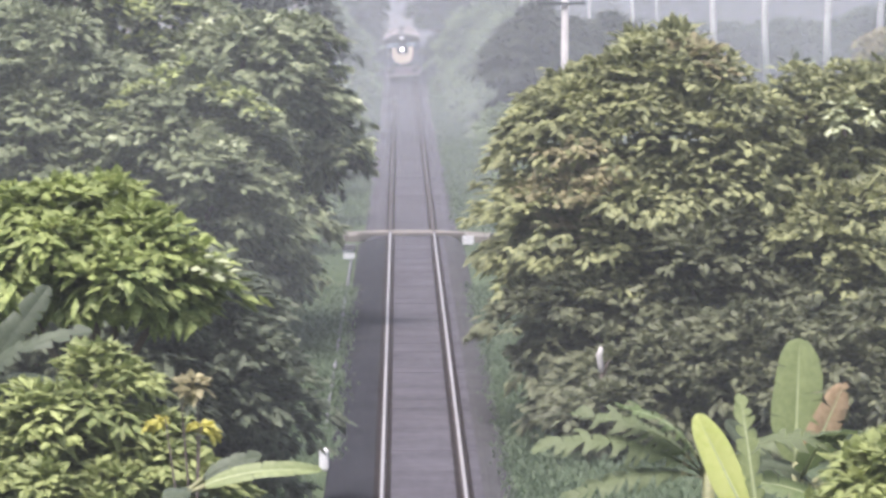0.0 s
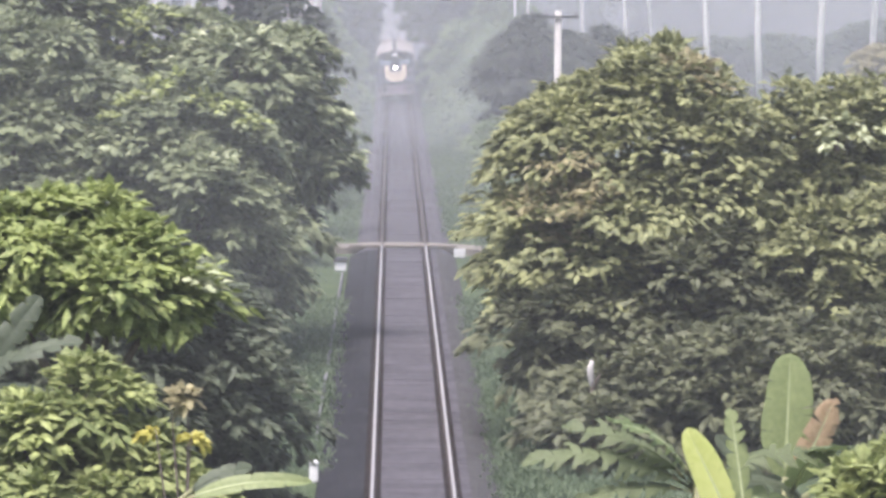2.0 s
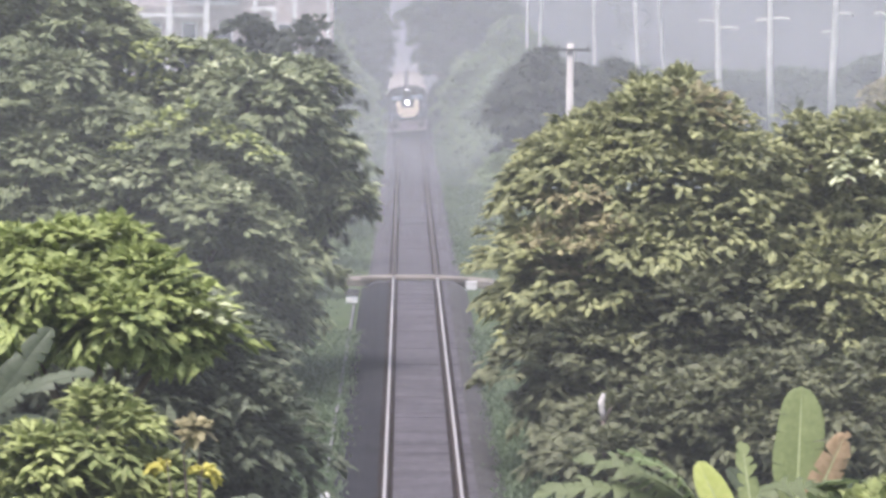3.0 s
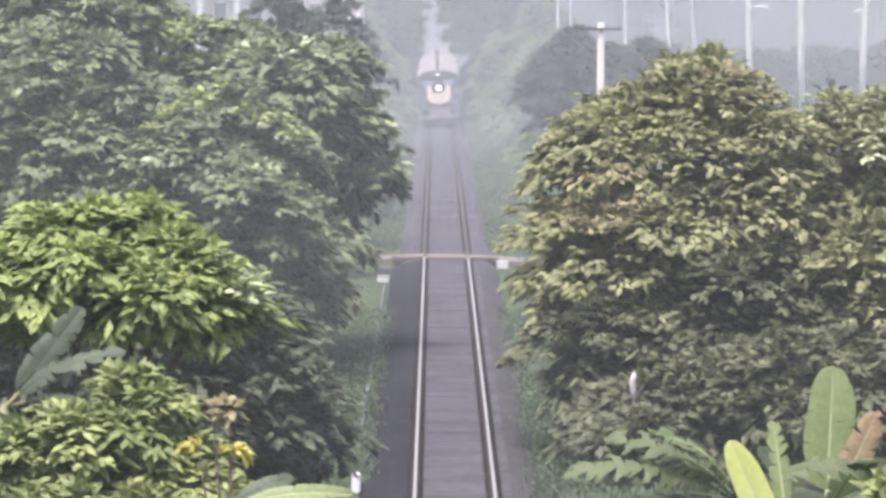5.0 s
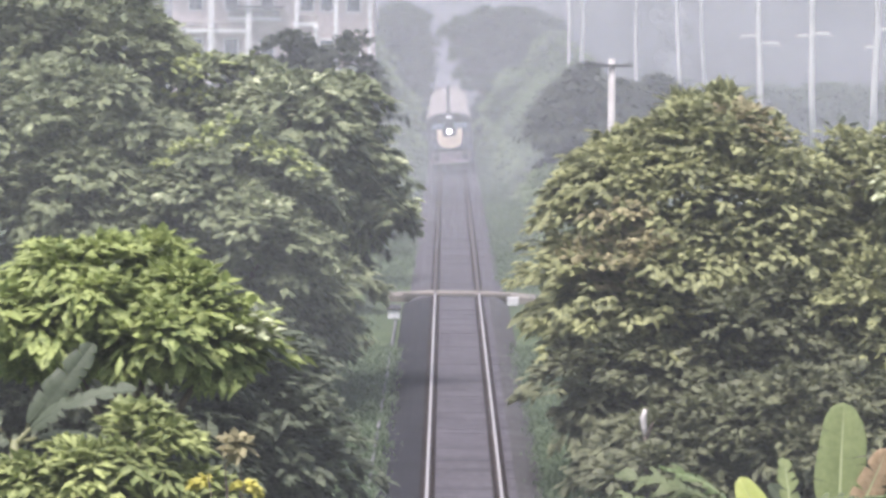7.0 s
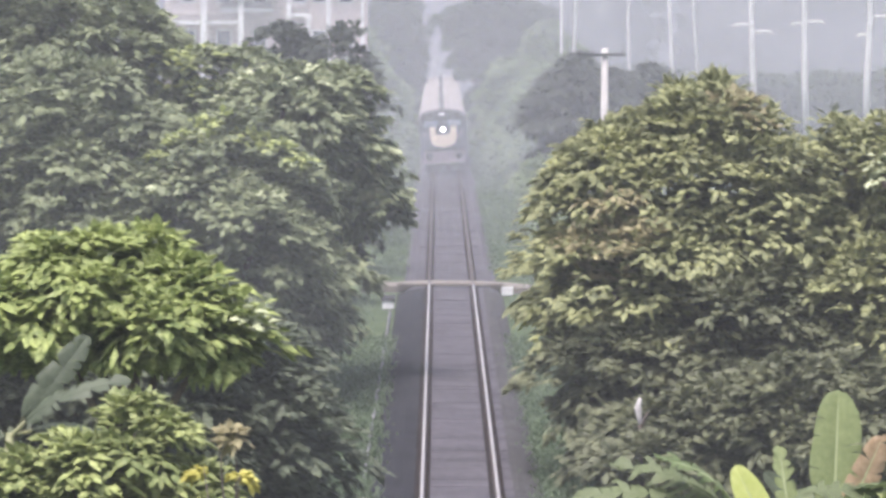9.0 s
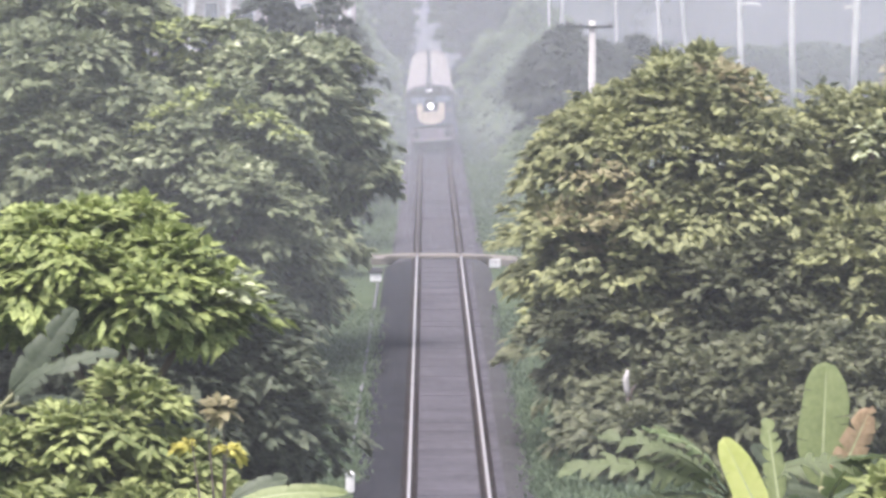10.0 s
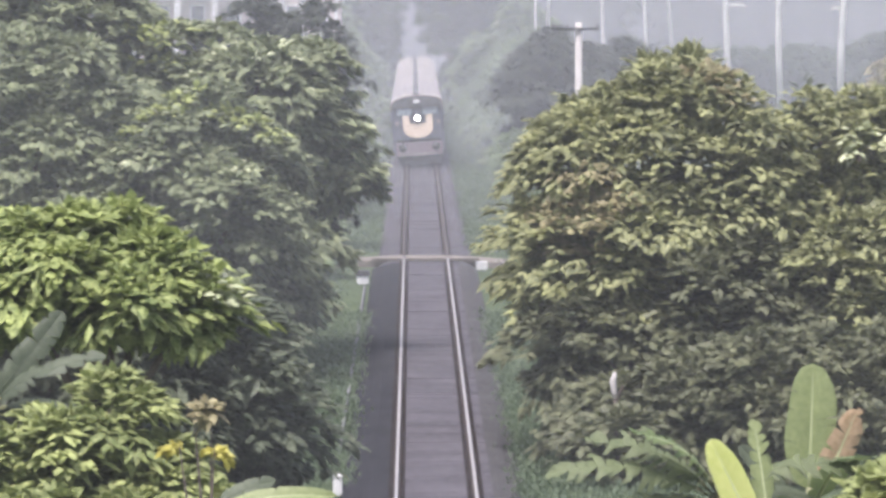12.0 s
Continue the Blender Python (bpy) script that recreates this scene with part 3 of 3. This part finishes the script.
tagged(edging, "low weathered concrete edging along the cinder path", "kerb", kind="structure")

# big broad-leaved trees east of the line
tree("broadleaf_tree", [(5.7, 137, 5.8, 2.6, 3.0, 2.4), (4.6, 135.5, 3.8, 1.7, 2.2, 1.9), (7.2, 138, 4.6, 1.9, 2.6, 2.3), (4.4, 137, 6.2, 1.6, 2, 1.7), (6.9, 135.5, 5.2, 1.3, 1.3, 1.1), (3.35, 137, 5.8, 0.9, 1.6, 1.3), (2.9, 136.5, 4.7, 0.8, 1.3, 1.0)],
     M_MANGO, "large dense broad-leaved tree with drooping olive green leaves", seed=3, density=9, trunk=0.3, rough=0.18, bough=0.95,
     accents=[(M_RUSSET, (3.9, 134.3, 5.3, 1.3), 190, "patch of ageing brownish leaves"), (M_RUSSET, (7.0, 136.0, 8.3, 0.7), 40, "patch of ageing brownish leaves")])
tree("broadleaf_tree", [(11.4, 138, 4.7, 2.3, 2.8, 2.5), (12.8, 136.5, 3.4, 2.6, 2.8, 2.4), (10.1, 135, 2.8, 1.6, 2.0, 1.9), (10.4, 137, 6.7, 1.1, 1.2, 1.0), (9.45, 137.5, 7.0, 0.7, 1.0, 0.8), (8.6, 137, 5.0, 1.2, 1.4, 1.6)],
     M_MANGO, "broad-leaved tree with dense olive green foliage beside another", seed=4, density=9, trunk=0.28, bough=0.95,
     accents=[(M_SILVER, (10.8, 135.4, 7.0, 0.75), 26, "patch of pale young leaves")])
# the first two lobes are the big tree's low crown, shaded by leaf colour
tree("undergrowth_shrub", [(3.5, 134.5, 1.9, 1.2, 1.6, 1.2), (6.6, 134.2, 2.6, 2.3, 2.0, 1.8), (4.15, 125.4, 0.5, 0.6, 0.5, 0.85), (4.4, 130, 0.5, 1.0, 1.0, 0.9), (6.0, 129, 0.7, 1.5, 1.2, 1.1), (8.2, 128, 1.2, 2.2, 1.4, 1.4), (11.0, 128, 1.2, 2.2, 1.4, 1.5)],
     M_UNDER, "undergrowth and low crown at the foot of the trees, shade put into the colour", "shrub", seed=14, density=10, trunk=0.07)
tree("young_tree", [(6.45, 141, 8.7, 0.32, 0.3, 0.35), (5.75, 141, 8.3, 0.4, 0.35, 0.3), (6.2, 141, 8.0, 0.7, 0.6, 0.5)], M_MANGO, "slim young tree with long olive green leaves", seed=5, density=12, length=0.72, width=0.2, trunk=0.1, bough=0.25, droop=0.0)
tree("young_tree", [(9.4, 140, 7.9, 0.2, 0.2, 0.5)], M_MID, "slim young tree topping the larger crowns", seed=6, density=9, length=0.5, width=0.16, trunk=0.08)

# trees west of the line
tree("shade_tree", [(-6.6, 168, 6.7, 2.9, 3.0, 2.4), (-5.0, 167, 7.4, 1.5, 1.8, 1.4), (-9.4, 168, 6.6, 3.0, 3.0, 2.7), (-4.6, 164, 2.9, 1.4, 2.0, 1.9), (-6.6, 163, 3.4, 2.4, 2.4, 2.4), (-3.35, 168.5, 6.9, 0.8, 1.3, 1.6), (-2.85, 168.5, 5.2, 0.75, 1.2, 1.0), (-3.7, 169, 8.0, 1.0, 1.3, 0.9), (-10.2, 168, 9.0, 1.8, 2.2, 1.7), (-11.8, 168, 9.6, 2.0, 2.0, 2.2)],
     M_DEEP, "tall shade tree with deep green hanging foliage", seed=7, density=8, gaps=0.34, trunk=0.3, length=0.39, width=0.25, accents=[(M_CREST, (-8.0, 166.5, 9.0, 1.0), 26, "sprays of yellow-green leaves with sunlight put into their colour"), (M_SILVER, (-6.5, 165.5, 7.2, 3.2), 70, "scattered pale leaves"), (M_SILVER, (-2.6, 167.3, 6.3, 2.2), 24, "scattered pale leaves")])
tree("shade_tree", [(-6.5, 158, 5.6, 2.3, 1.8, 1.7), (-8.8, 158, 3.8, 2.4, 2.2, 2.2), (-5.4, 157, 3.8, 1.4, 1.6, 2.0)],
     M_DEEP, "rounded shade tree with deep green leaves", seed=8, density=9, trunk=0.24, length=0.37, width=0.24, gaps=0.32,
     accents=[(M_CREST, (x, 157.2, z, 0.45), n * 2, "crest of yellow-green leaves with sunlight put into their colour") for x, z, n in ((-8.2, 6.9, 30), (-7.6, 7.25, 40), (-7.0, 7.5, 50), (-6.4, 7.55, 50), (-5.8, 7.4, 50), (-5.2, 7.1, 40), (-4.7, 6.7, 30))] + [(M_SILVER, (-6.5, 156.3, 5.6, 1.8), 20, "scattered pale leaves")])
tree("shade_tree", [(-13.5, 172, 8.0, 4, 3.5, 4.2), (-11, 160, 5.0, 3, 3, 4)], M_DEEP, "tall dark shade tree behind the others", seed=9, density=6, trunk=0.3, length=0.44, width=0.29)
# added behind the gap: its dark leaves stand in for the shade there
tree("shade_tree", [(-4.3, 173.5, 5.2, 1.3, 1.0, 2.0), (-5.4, 173.5, 4.0, 1.4, 1.0, 2.0)], M_DARK, "dark-leaved tree added to darken the gap between its neighbours", seed=19, density=9, trunk=0.2, gaps=0.0)
tree("bright_tree", [(-6.7, 105, 5.7, 1.2, 1.3, 0.7), (-5.3, 105, 5.3, 0.9, 1.1, 0.65), (-8.1, 105, 5.4, 1.2, 1.3, 0.8), (-4.4, 104.5, 4.8, 0.5, 0.7, 0.45), (-6.1, 104, 5.0, 0.9, 1.0, 0.5), (-6.0, 106, 6.1, 0.5, 0.6, 0.4), (-7.4, 105, 6.2, 0.5, 0.6, 0.4)],
     M_BRIGHT, "bushy tree with sunlit yellow-green leaves", seed=10, density=14, length=0.38, width=0.22, trunk=0.16, bough=0.5,
     accents=[(M_SILVER, (-3.85, 103.9, 4.95, 0.55), 8, "few silvery young leaves")])
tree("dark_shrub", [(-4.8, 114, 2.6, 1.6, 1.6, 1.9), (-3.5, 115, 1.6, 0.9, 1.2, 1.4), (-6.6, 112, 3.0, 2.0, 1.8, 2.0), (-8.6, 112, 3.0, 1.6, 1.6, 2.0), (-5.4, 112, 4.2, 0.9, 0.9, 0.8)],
     M_MID, "dark green shrub under the trees, shade put into its leaf colour", "shrub", seed=11, density=11, length=0.34, trunk=0.12)
tree("leafy_shrub", [(-4.65, 78, 4.85, 0.5, 0.7, 0.55), (-5.6, 78, 4.25, 0.7, 0.8, 0.65), (-4.0, 78, 4.0, 0.5, 0.7, 0.5), (-5.0, 77, 3.2, 1.0, 0.9, 0.7), (-3.5, 78, 3.4, 0.5, 0.6, 0.5)],
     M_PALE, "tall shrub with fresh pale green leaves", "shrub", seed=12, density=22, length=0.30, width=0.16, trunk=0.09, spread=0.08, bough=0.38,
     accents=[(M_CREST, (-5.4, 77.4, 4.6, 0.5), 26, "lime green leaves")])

tree("withering_shrub", [(-3.08, 75, 4.74, 0.09, 0.1, 0.13), (-3.56, 75, 4.82, 0.11, 0.1, 0.08)], M_YELLOW, "withering shrub with bright yellow leaves", "shrub", seed=17, density=70, per=4, length=0.15, width=0.11, trunk=0.04, spread=0.03, bough=0.10)
tree("dried_shrub", [(-3.16, 76, 5.16, 0.11, 0.1, 0.13), (-3.4, 76, 5.12, 0.07, 0.08, 0.08)], M_RUSSET, "dried brown leaf clump of a dead shrub", "shrub", seed=18, density=50, per=3, length=0.24, width=0.13, trunk=0.04, spread=0.04, bough=0.12)

# scrub and trees farther along the line
tree("roadside_tree", [(7.9, 310, 5.3, 2.2, 2.4, 2.3), (11.0, 312, 5.0, 1.7, 2.4, 2.1), (6.3, 310, 4.9, 1.7, 2, 2.1)], M_DARK, "dark rounded tree beyond the electricity pole", seed=13, density=7, length=0.5, width=0.3, trunk=0.25, rough=0.12)
tree("roadside_tree", [(-7.0, 235, 7.6, 1.3, 1.6, 1.9), (-8.2, 236, 6.8, 1.2, 1.4, 1.9), (-5.9, 234.5, 7.0, 1.0, 1.3, 1.8), (-4.35, 234, 8.1, 0.5, 0.7, 1.4), (-3.9, 234, 6.5, 0.6, 0.8, 1.7)], M_DARK, "dark rounded tree behind the shade trees", seed=16, density=6, length=0.45, width=0.26, trunk=0.25)
random.seed(5)
for k in range(16):
    y = 245 + k * 16
    x = 4.6 + random.uniform(0, 1.2) + (y - 245) * 0.003
    r = random.uniform(0.7, 1.1) * (0.8 + (y - 245) / 110)
    tree("verge_bush", [(x, y, r * 0.7, r * 0.8, r * 1.2, r), (x + r * 0.9, y + 3, r * 1.2, r, r * 1.5, r * 1.3)], M_SCRUB, "pale green scrub bush on the grassy verge", "bush", seed=30 + k, density=6, length=0.4, width=0.22, trunk=0.06, group="verge bushes")
for k in range(12):
    y = 190 + k * 24
    r = random.uniform(0.8, 1.2) * (1 + (y - 190) / 150)
    x = -3.2 - r * 0.6 - random.uniform(0, 0.8)
    tree("verge_bush", [(x, y, r * 0.8, r * 0.8, r * 1.5, r), (x - r * 0.9, y + 3, r * 1.3, r, r * 1.5, r * 1.6)], M_SCRUB, "green scrub bush on the grassy verge", "bush", seed=60 + k, density=6, length=0.4, width=0.22, trunk=0.06, group="verge bushes")
for k, (x, y, h, r) in enumerate([(14, 478, 4.0, 4), (-16, 480, 8, 5), (20, 485, 3.8, 5), (27, 482, 4.0, 5), (10, 760, 8, 6), (34, 484, 4.2, 5), (-24, 490, 9, 6), (42, 485, 5.5, 4)]):
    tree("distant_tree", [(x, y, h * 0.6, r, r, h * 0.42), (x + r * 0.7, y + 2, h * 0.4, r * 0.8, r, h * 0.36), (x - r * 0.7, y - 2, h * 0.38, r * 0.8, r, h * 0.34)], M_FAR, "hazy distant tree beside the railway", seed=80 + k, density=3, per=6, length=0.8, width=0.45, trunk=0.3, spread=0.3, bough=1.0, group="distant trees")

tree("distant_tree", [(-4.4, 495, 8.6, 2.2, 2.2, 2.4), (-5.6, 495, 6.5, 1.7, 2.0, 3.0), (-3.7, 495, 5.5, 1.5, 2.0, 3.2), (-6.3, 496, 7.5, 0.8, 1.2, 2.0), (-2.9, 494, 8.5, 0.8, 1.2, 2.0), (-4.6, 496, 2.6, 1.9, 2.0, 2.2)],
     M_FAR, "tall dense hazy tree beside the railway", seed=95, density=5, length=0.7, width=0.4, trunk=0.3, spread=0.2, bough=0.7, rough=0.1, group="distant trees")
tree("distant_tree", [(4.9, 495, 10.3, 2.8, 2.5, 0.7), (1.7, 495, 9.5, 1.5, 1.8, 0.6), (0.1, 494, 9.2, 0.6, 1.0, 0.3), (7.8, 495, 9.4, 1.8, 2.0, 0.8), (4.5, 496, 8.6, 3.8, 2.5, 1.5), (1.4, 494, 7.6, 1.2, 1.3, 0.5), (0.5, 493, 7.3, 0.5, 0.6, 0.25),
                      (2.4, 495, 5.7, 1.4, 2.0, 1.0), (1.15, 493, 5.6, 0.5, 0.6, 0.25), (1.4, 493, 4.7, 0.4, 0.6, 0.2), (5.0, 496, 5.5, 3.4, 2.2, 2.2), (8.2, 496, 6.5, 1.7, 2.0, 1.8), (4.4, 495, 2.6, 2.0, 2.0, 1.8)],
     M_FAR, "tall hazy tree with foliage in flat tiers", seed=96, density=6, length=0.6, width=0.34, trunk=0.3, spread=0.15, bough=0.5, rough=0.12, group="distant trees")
tree("distant_tree", [(25.3, 300, 5.7, 1.1, 1.2, 1.1), (26.6, 300, 5.2, 1.5, 1.5, 1.6)], M_RUSSET, "hazy tree with reddish brown foliage", seed=97, density=8, trunk=0.2, bough=0.5)

utility_pole(6.1, 222, 9.6)
bare_sapling()
for k, (x, y, h, r, lean) in enumerate([(18.6, 450, 24, 0.15, -0.12), (20.8, 455, 26, 0.16, -0.09), (24.9, 450, 25, 0.23, -0.06), (29.0, 450, 27, 0.24, -0.075), (33.9, 452, 26, 0.27, 0.0), (9.55, 470, 26, 0.12, 0.0), (10.9, 475, 27, 0.16, 0.0),
                                        (29.5, 520, 26, 0.12, 0.0), (26.2, 530, 26, 0.12, 0.02), (16.5, 500, 25, 0.16, 0.0), (-21.6, 450, 24, 0.2, 0.0), (-23.8, 455, 25, 0.22, 0.0), (39.0, 460, 26, 0.26, 0.0)]):
    tall_tree(x, y, h, r, lean * 0.45, 200 + k)
building()
far_woods()

# banana plants below the bridge
G, NEW, GREY, DRY = M_BANANA, M_BANANA_NEW, M_BANANA_GREY, M_BANANA_DRY
banana_plant(4.22, 66, 5.2, [(0, 86, 2, 1.45, 0.62, 0.03, 0.12, M_BANANA_BROAD), (8, 96, 24, 1.05, 0.40, 0.15, 0.35, DRY), (10, 80, -42, 0.8, 0.24, 0.1, 0.1, GREY), (-100, 35, 25, 1.6, 0.5, 0.9, 0.5, G), (-75, 20, 30, 1.5, 0.5, 0.9, 0.6, G), (200, 45, 0, 1.6, 0.5, 0.8, 0.4, G)], 1, "banana plant with one upright broad leaf and a dry brown leaf")
banana_plant(3.72, 64, 4.75, [(0, 82, -26, 1.35, 0.40, 0.06, 0.03, NEW), (0, 85, -8, 1.45, 0.30, 0.15, 0.85, M_BANANA_BROAD), (-70, 30, 35, 1.2, 0.5, 0.9, 0.6, G), (180, 30, 0, 1.4, 0.5, 0.9, 0.6, G)], 2, "banana plant with a bright new leaf")
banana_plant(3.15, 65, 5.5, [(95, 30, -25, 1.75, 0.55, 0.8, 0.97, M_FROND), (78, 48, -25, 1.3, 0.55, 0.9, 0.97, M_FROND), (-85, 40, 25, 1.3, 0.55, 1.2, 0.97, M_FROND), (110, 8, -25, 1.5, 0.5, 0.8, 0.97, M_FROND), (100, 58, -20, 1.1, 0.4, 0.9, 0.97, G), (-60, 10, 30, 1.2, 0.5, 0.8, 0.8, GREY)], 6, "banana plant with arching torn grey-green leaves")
banana_plant(5.0, 65, 4.9, [(80, 40, -35, 1.2, 0.45, 0.6, 0.5, G), (0, 70, 20, 1.1, 0.4, 0.5, 0.4, G), (-80, 30, 35, 1.3, 0.45, 0.8, 0.5, G), (100, 5, -30, 1.4, 0.45, 0.8, 0.5, G)], 3, "leafy banana plant with torn green leaves")
tree("leafy_shrub", [(4.95, 63, 5.0, 0.4, 0.5, 0.3), (5.5, 63.5, 5.2, 0.5, 0.6, 0.35), (4.45, 63, 4.75, 0.3, 0.4, 0.2), (5.0, 62.5, 4.5, 0.6, 0.5, 0.35)], M_PALE, "tall shrub with fresh pale green leaves among the bananas", "shrub", seed=15, density=26, length=0.3, width=0.15, trunk=0.07, spread=0.07, bough=0.34)
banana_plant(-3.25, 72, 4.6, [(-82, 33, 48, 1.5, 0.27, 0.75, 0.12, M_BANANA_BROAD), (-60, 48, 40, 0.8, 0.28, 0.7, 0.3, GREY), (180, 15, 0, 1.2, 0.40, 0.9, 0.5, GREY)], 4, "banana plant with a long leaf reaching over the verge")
banana_plant(-7.3, 90, 4.6, [(-78, 48, 30, 1.8, 0.48, 0.8, 0.6, GREY), (0, 82, 38, 1.7, 0.50, 0.25, 0.4, GREY), (-70, 14, 25, 1.2, 0.36, 0.6, 0.6, GREY), (120, 40, 0, 1.6, 0.45, 0.8, 0.4, GREY)], 5, "banana plant with long grey-green leaves, shade put into their colour")


# verge grass
rng_grass = np.random.default_rng(77)
gx = np.concatenate((-2.0 - 5.5 * rng_grass.random(8000) ** 1.6, 1.9 + 5.5 * rng_grass.random(8000) ** 1.6))
gy = 105 + 330 * rng_grass.random(16000) ** 1.5
keep = ~((np.abs(gx) < 3.2) & (gy > 190) & (gy < 232)) & ~((np.abs(gx + 2.1) < 0.45) & (gy > 112) & (gy < 125))
gx, gy = gx[keep], gy[keep]
grass = leaves("grass_tufts", np.stack((gx, gy, np.full(len(gx), -0.38)), 1), np.tile((0.0, 0.0, 1.0), (len(gx), 1)), M_BLADE, None, rng_grass, 7, 0.2, 0.05, -0.6, 0.2)
tagged(grass, "uneven green grass tufts along the railway verges", "grass", kind="stuff")

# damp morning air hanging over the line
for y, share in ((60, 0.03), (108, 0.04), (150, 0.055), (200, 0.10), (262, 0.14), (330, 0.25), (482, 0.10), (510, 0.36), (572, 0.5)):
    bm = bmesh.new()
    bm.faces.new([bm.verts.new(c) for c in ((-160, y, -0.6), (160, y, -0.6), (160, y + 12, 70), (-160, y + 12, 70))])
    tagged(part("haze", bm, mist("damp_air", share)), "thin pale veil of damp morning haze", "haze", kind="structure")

# the train
vehicles = [coach(0, "dark power car with a cream nose panel and lit headlight", True)]
for k in range(6):
    vehicles.append(coach(0, "dark passenger coach with a dusty pale grey roof"))

# sleepers
sleeper = box(-1.37, 1.37, -0.12, 0.12, -0.3, -0.163, bevel=0.02)
sleeper_mesh = bpy.data.meshes.new("sleeper")
sleeper.to_mesh(sleeper_mesh)
sleeper.free()
sleeper_mesh.materials.append(M_SLEEPER)
bed_thing = bpy.data.objects["ballast_bed"]
random.seed(12)
for k in range(300):
    ob = new("sleeper", sleeper_mesh)
    ob.parent = bed_thing
    ob.matrix_basis = pose(random.uniform(-0.03, 0.03), 108 + k * 0.65, random.uniform(-0.03, 0.008), 0, 0, random.uniform(-0.4, 0.4))
far = bmesh.new()
for k in range(300, 800):
    add_box(far, -1.37, 1.37, 108 + k * 0.65 - 0.12, 108 + k * 0.65 + 0.12, -0.3, -0.158)
tagged(part("sleepers", far, M_SLEEPER, bed_thing), kind="stuff")


def gone(t):
    """Metres that the train has come nearer after t seconds."""
    return 11.6 * t


def motions():
    for k, v in enumerate(vehicles):
        walk(v, [(float(t), pose(0.02, 466 - gone(t) + k * 21.8, 0.0, 0, -4.0)) for t in range(13)])
        for wheel in [o for o in v.children_recursive if o.name.startswith("wheel")]:
            x, y, z = wheel.location
            walk(wheel, [(f / FPS, pose(x, y, z, math.degrees(gone(f / FPS) / 0.46))) for f in range(12 * FPS + 1)])


motions()
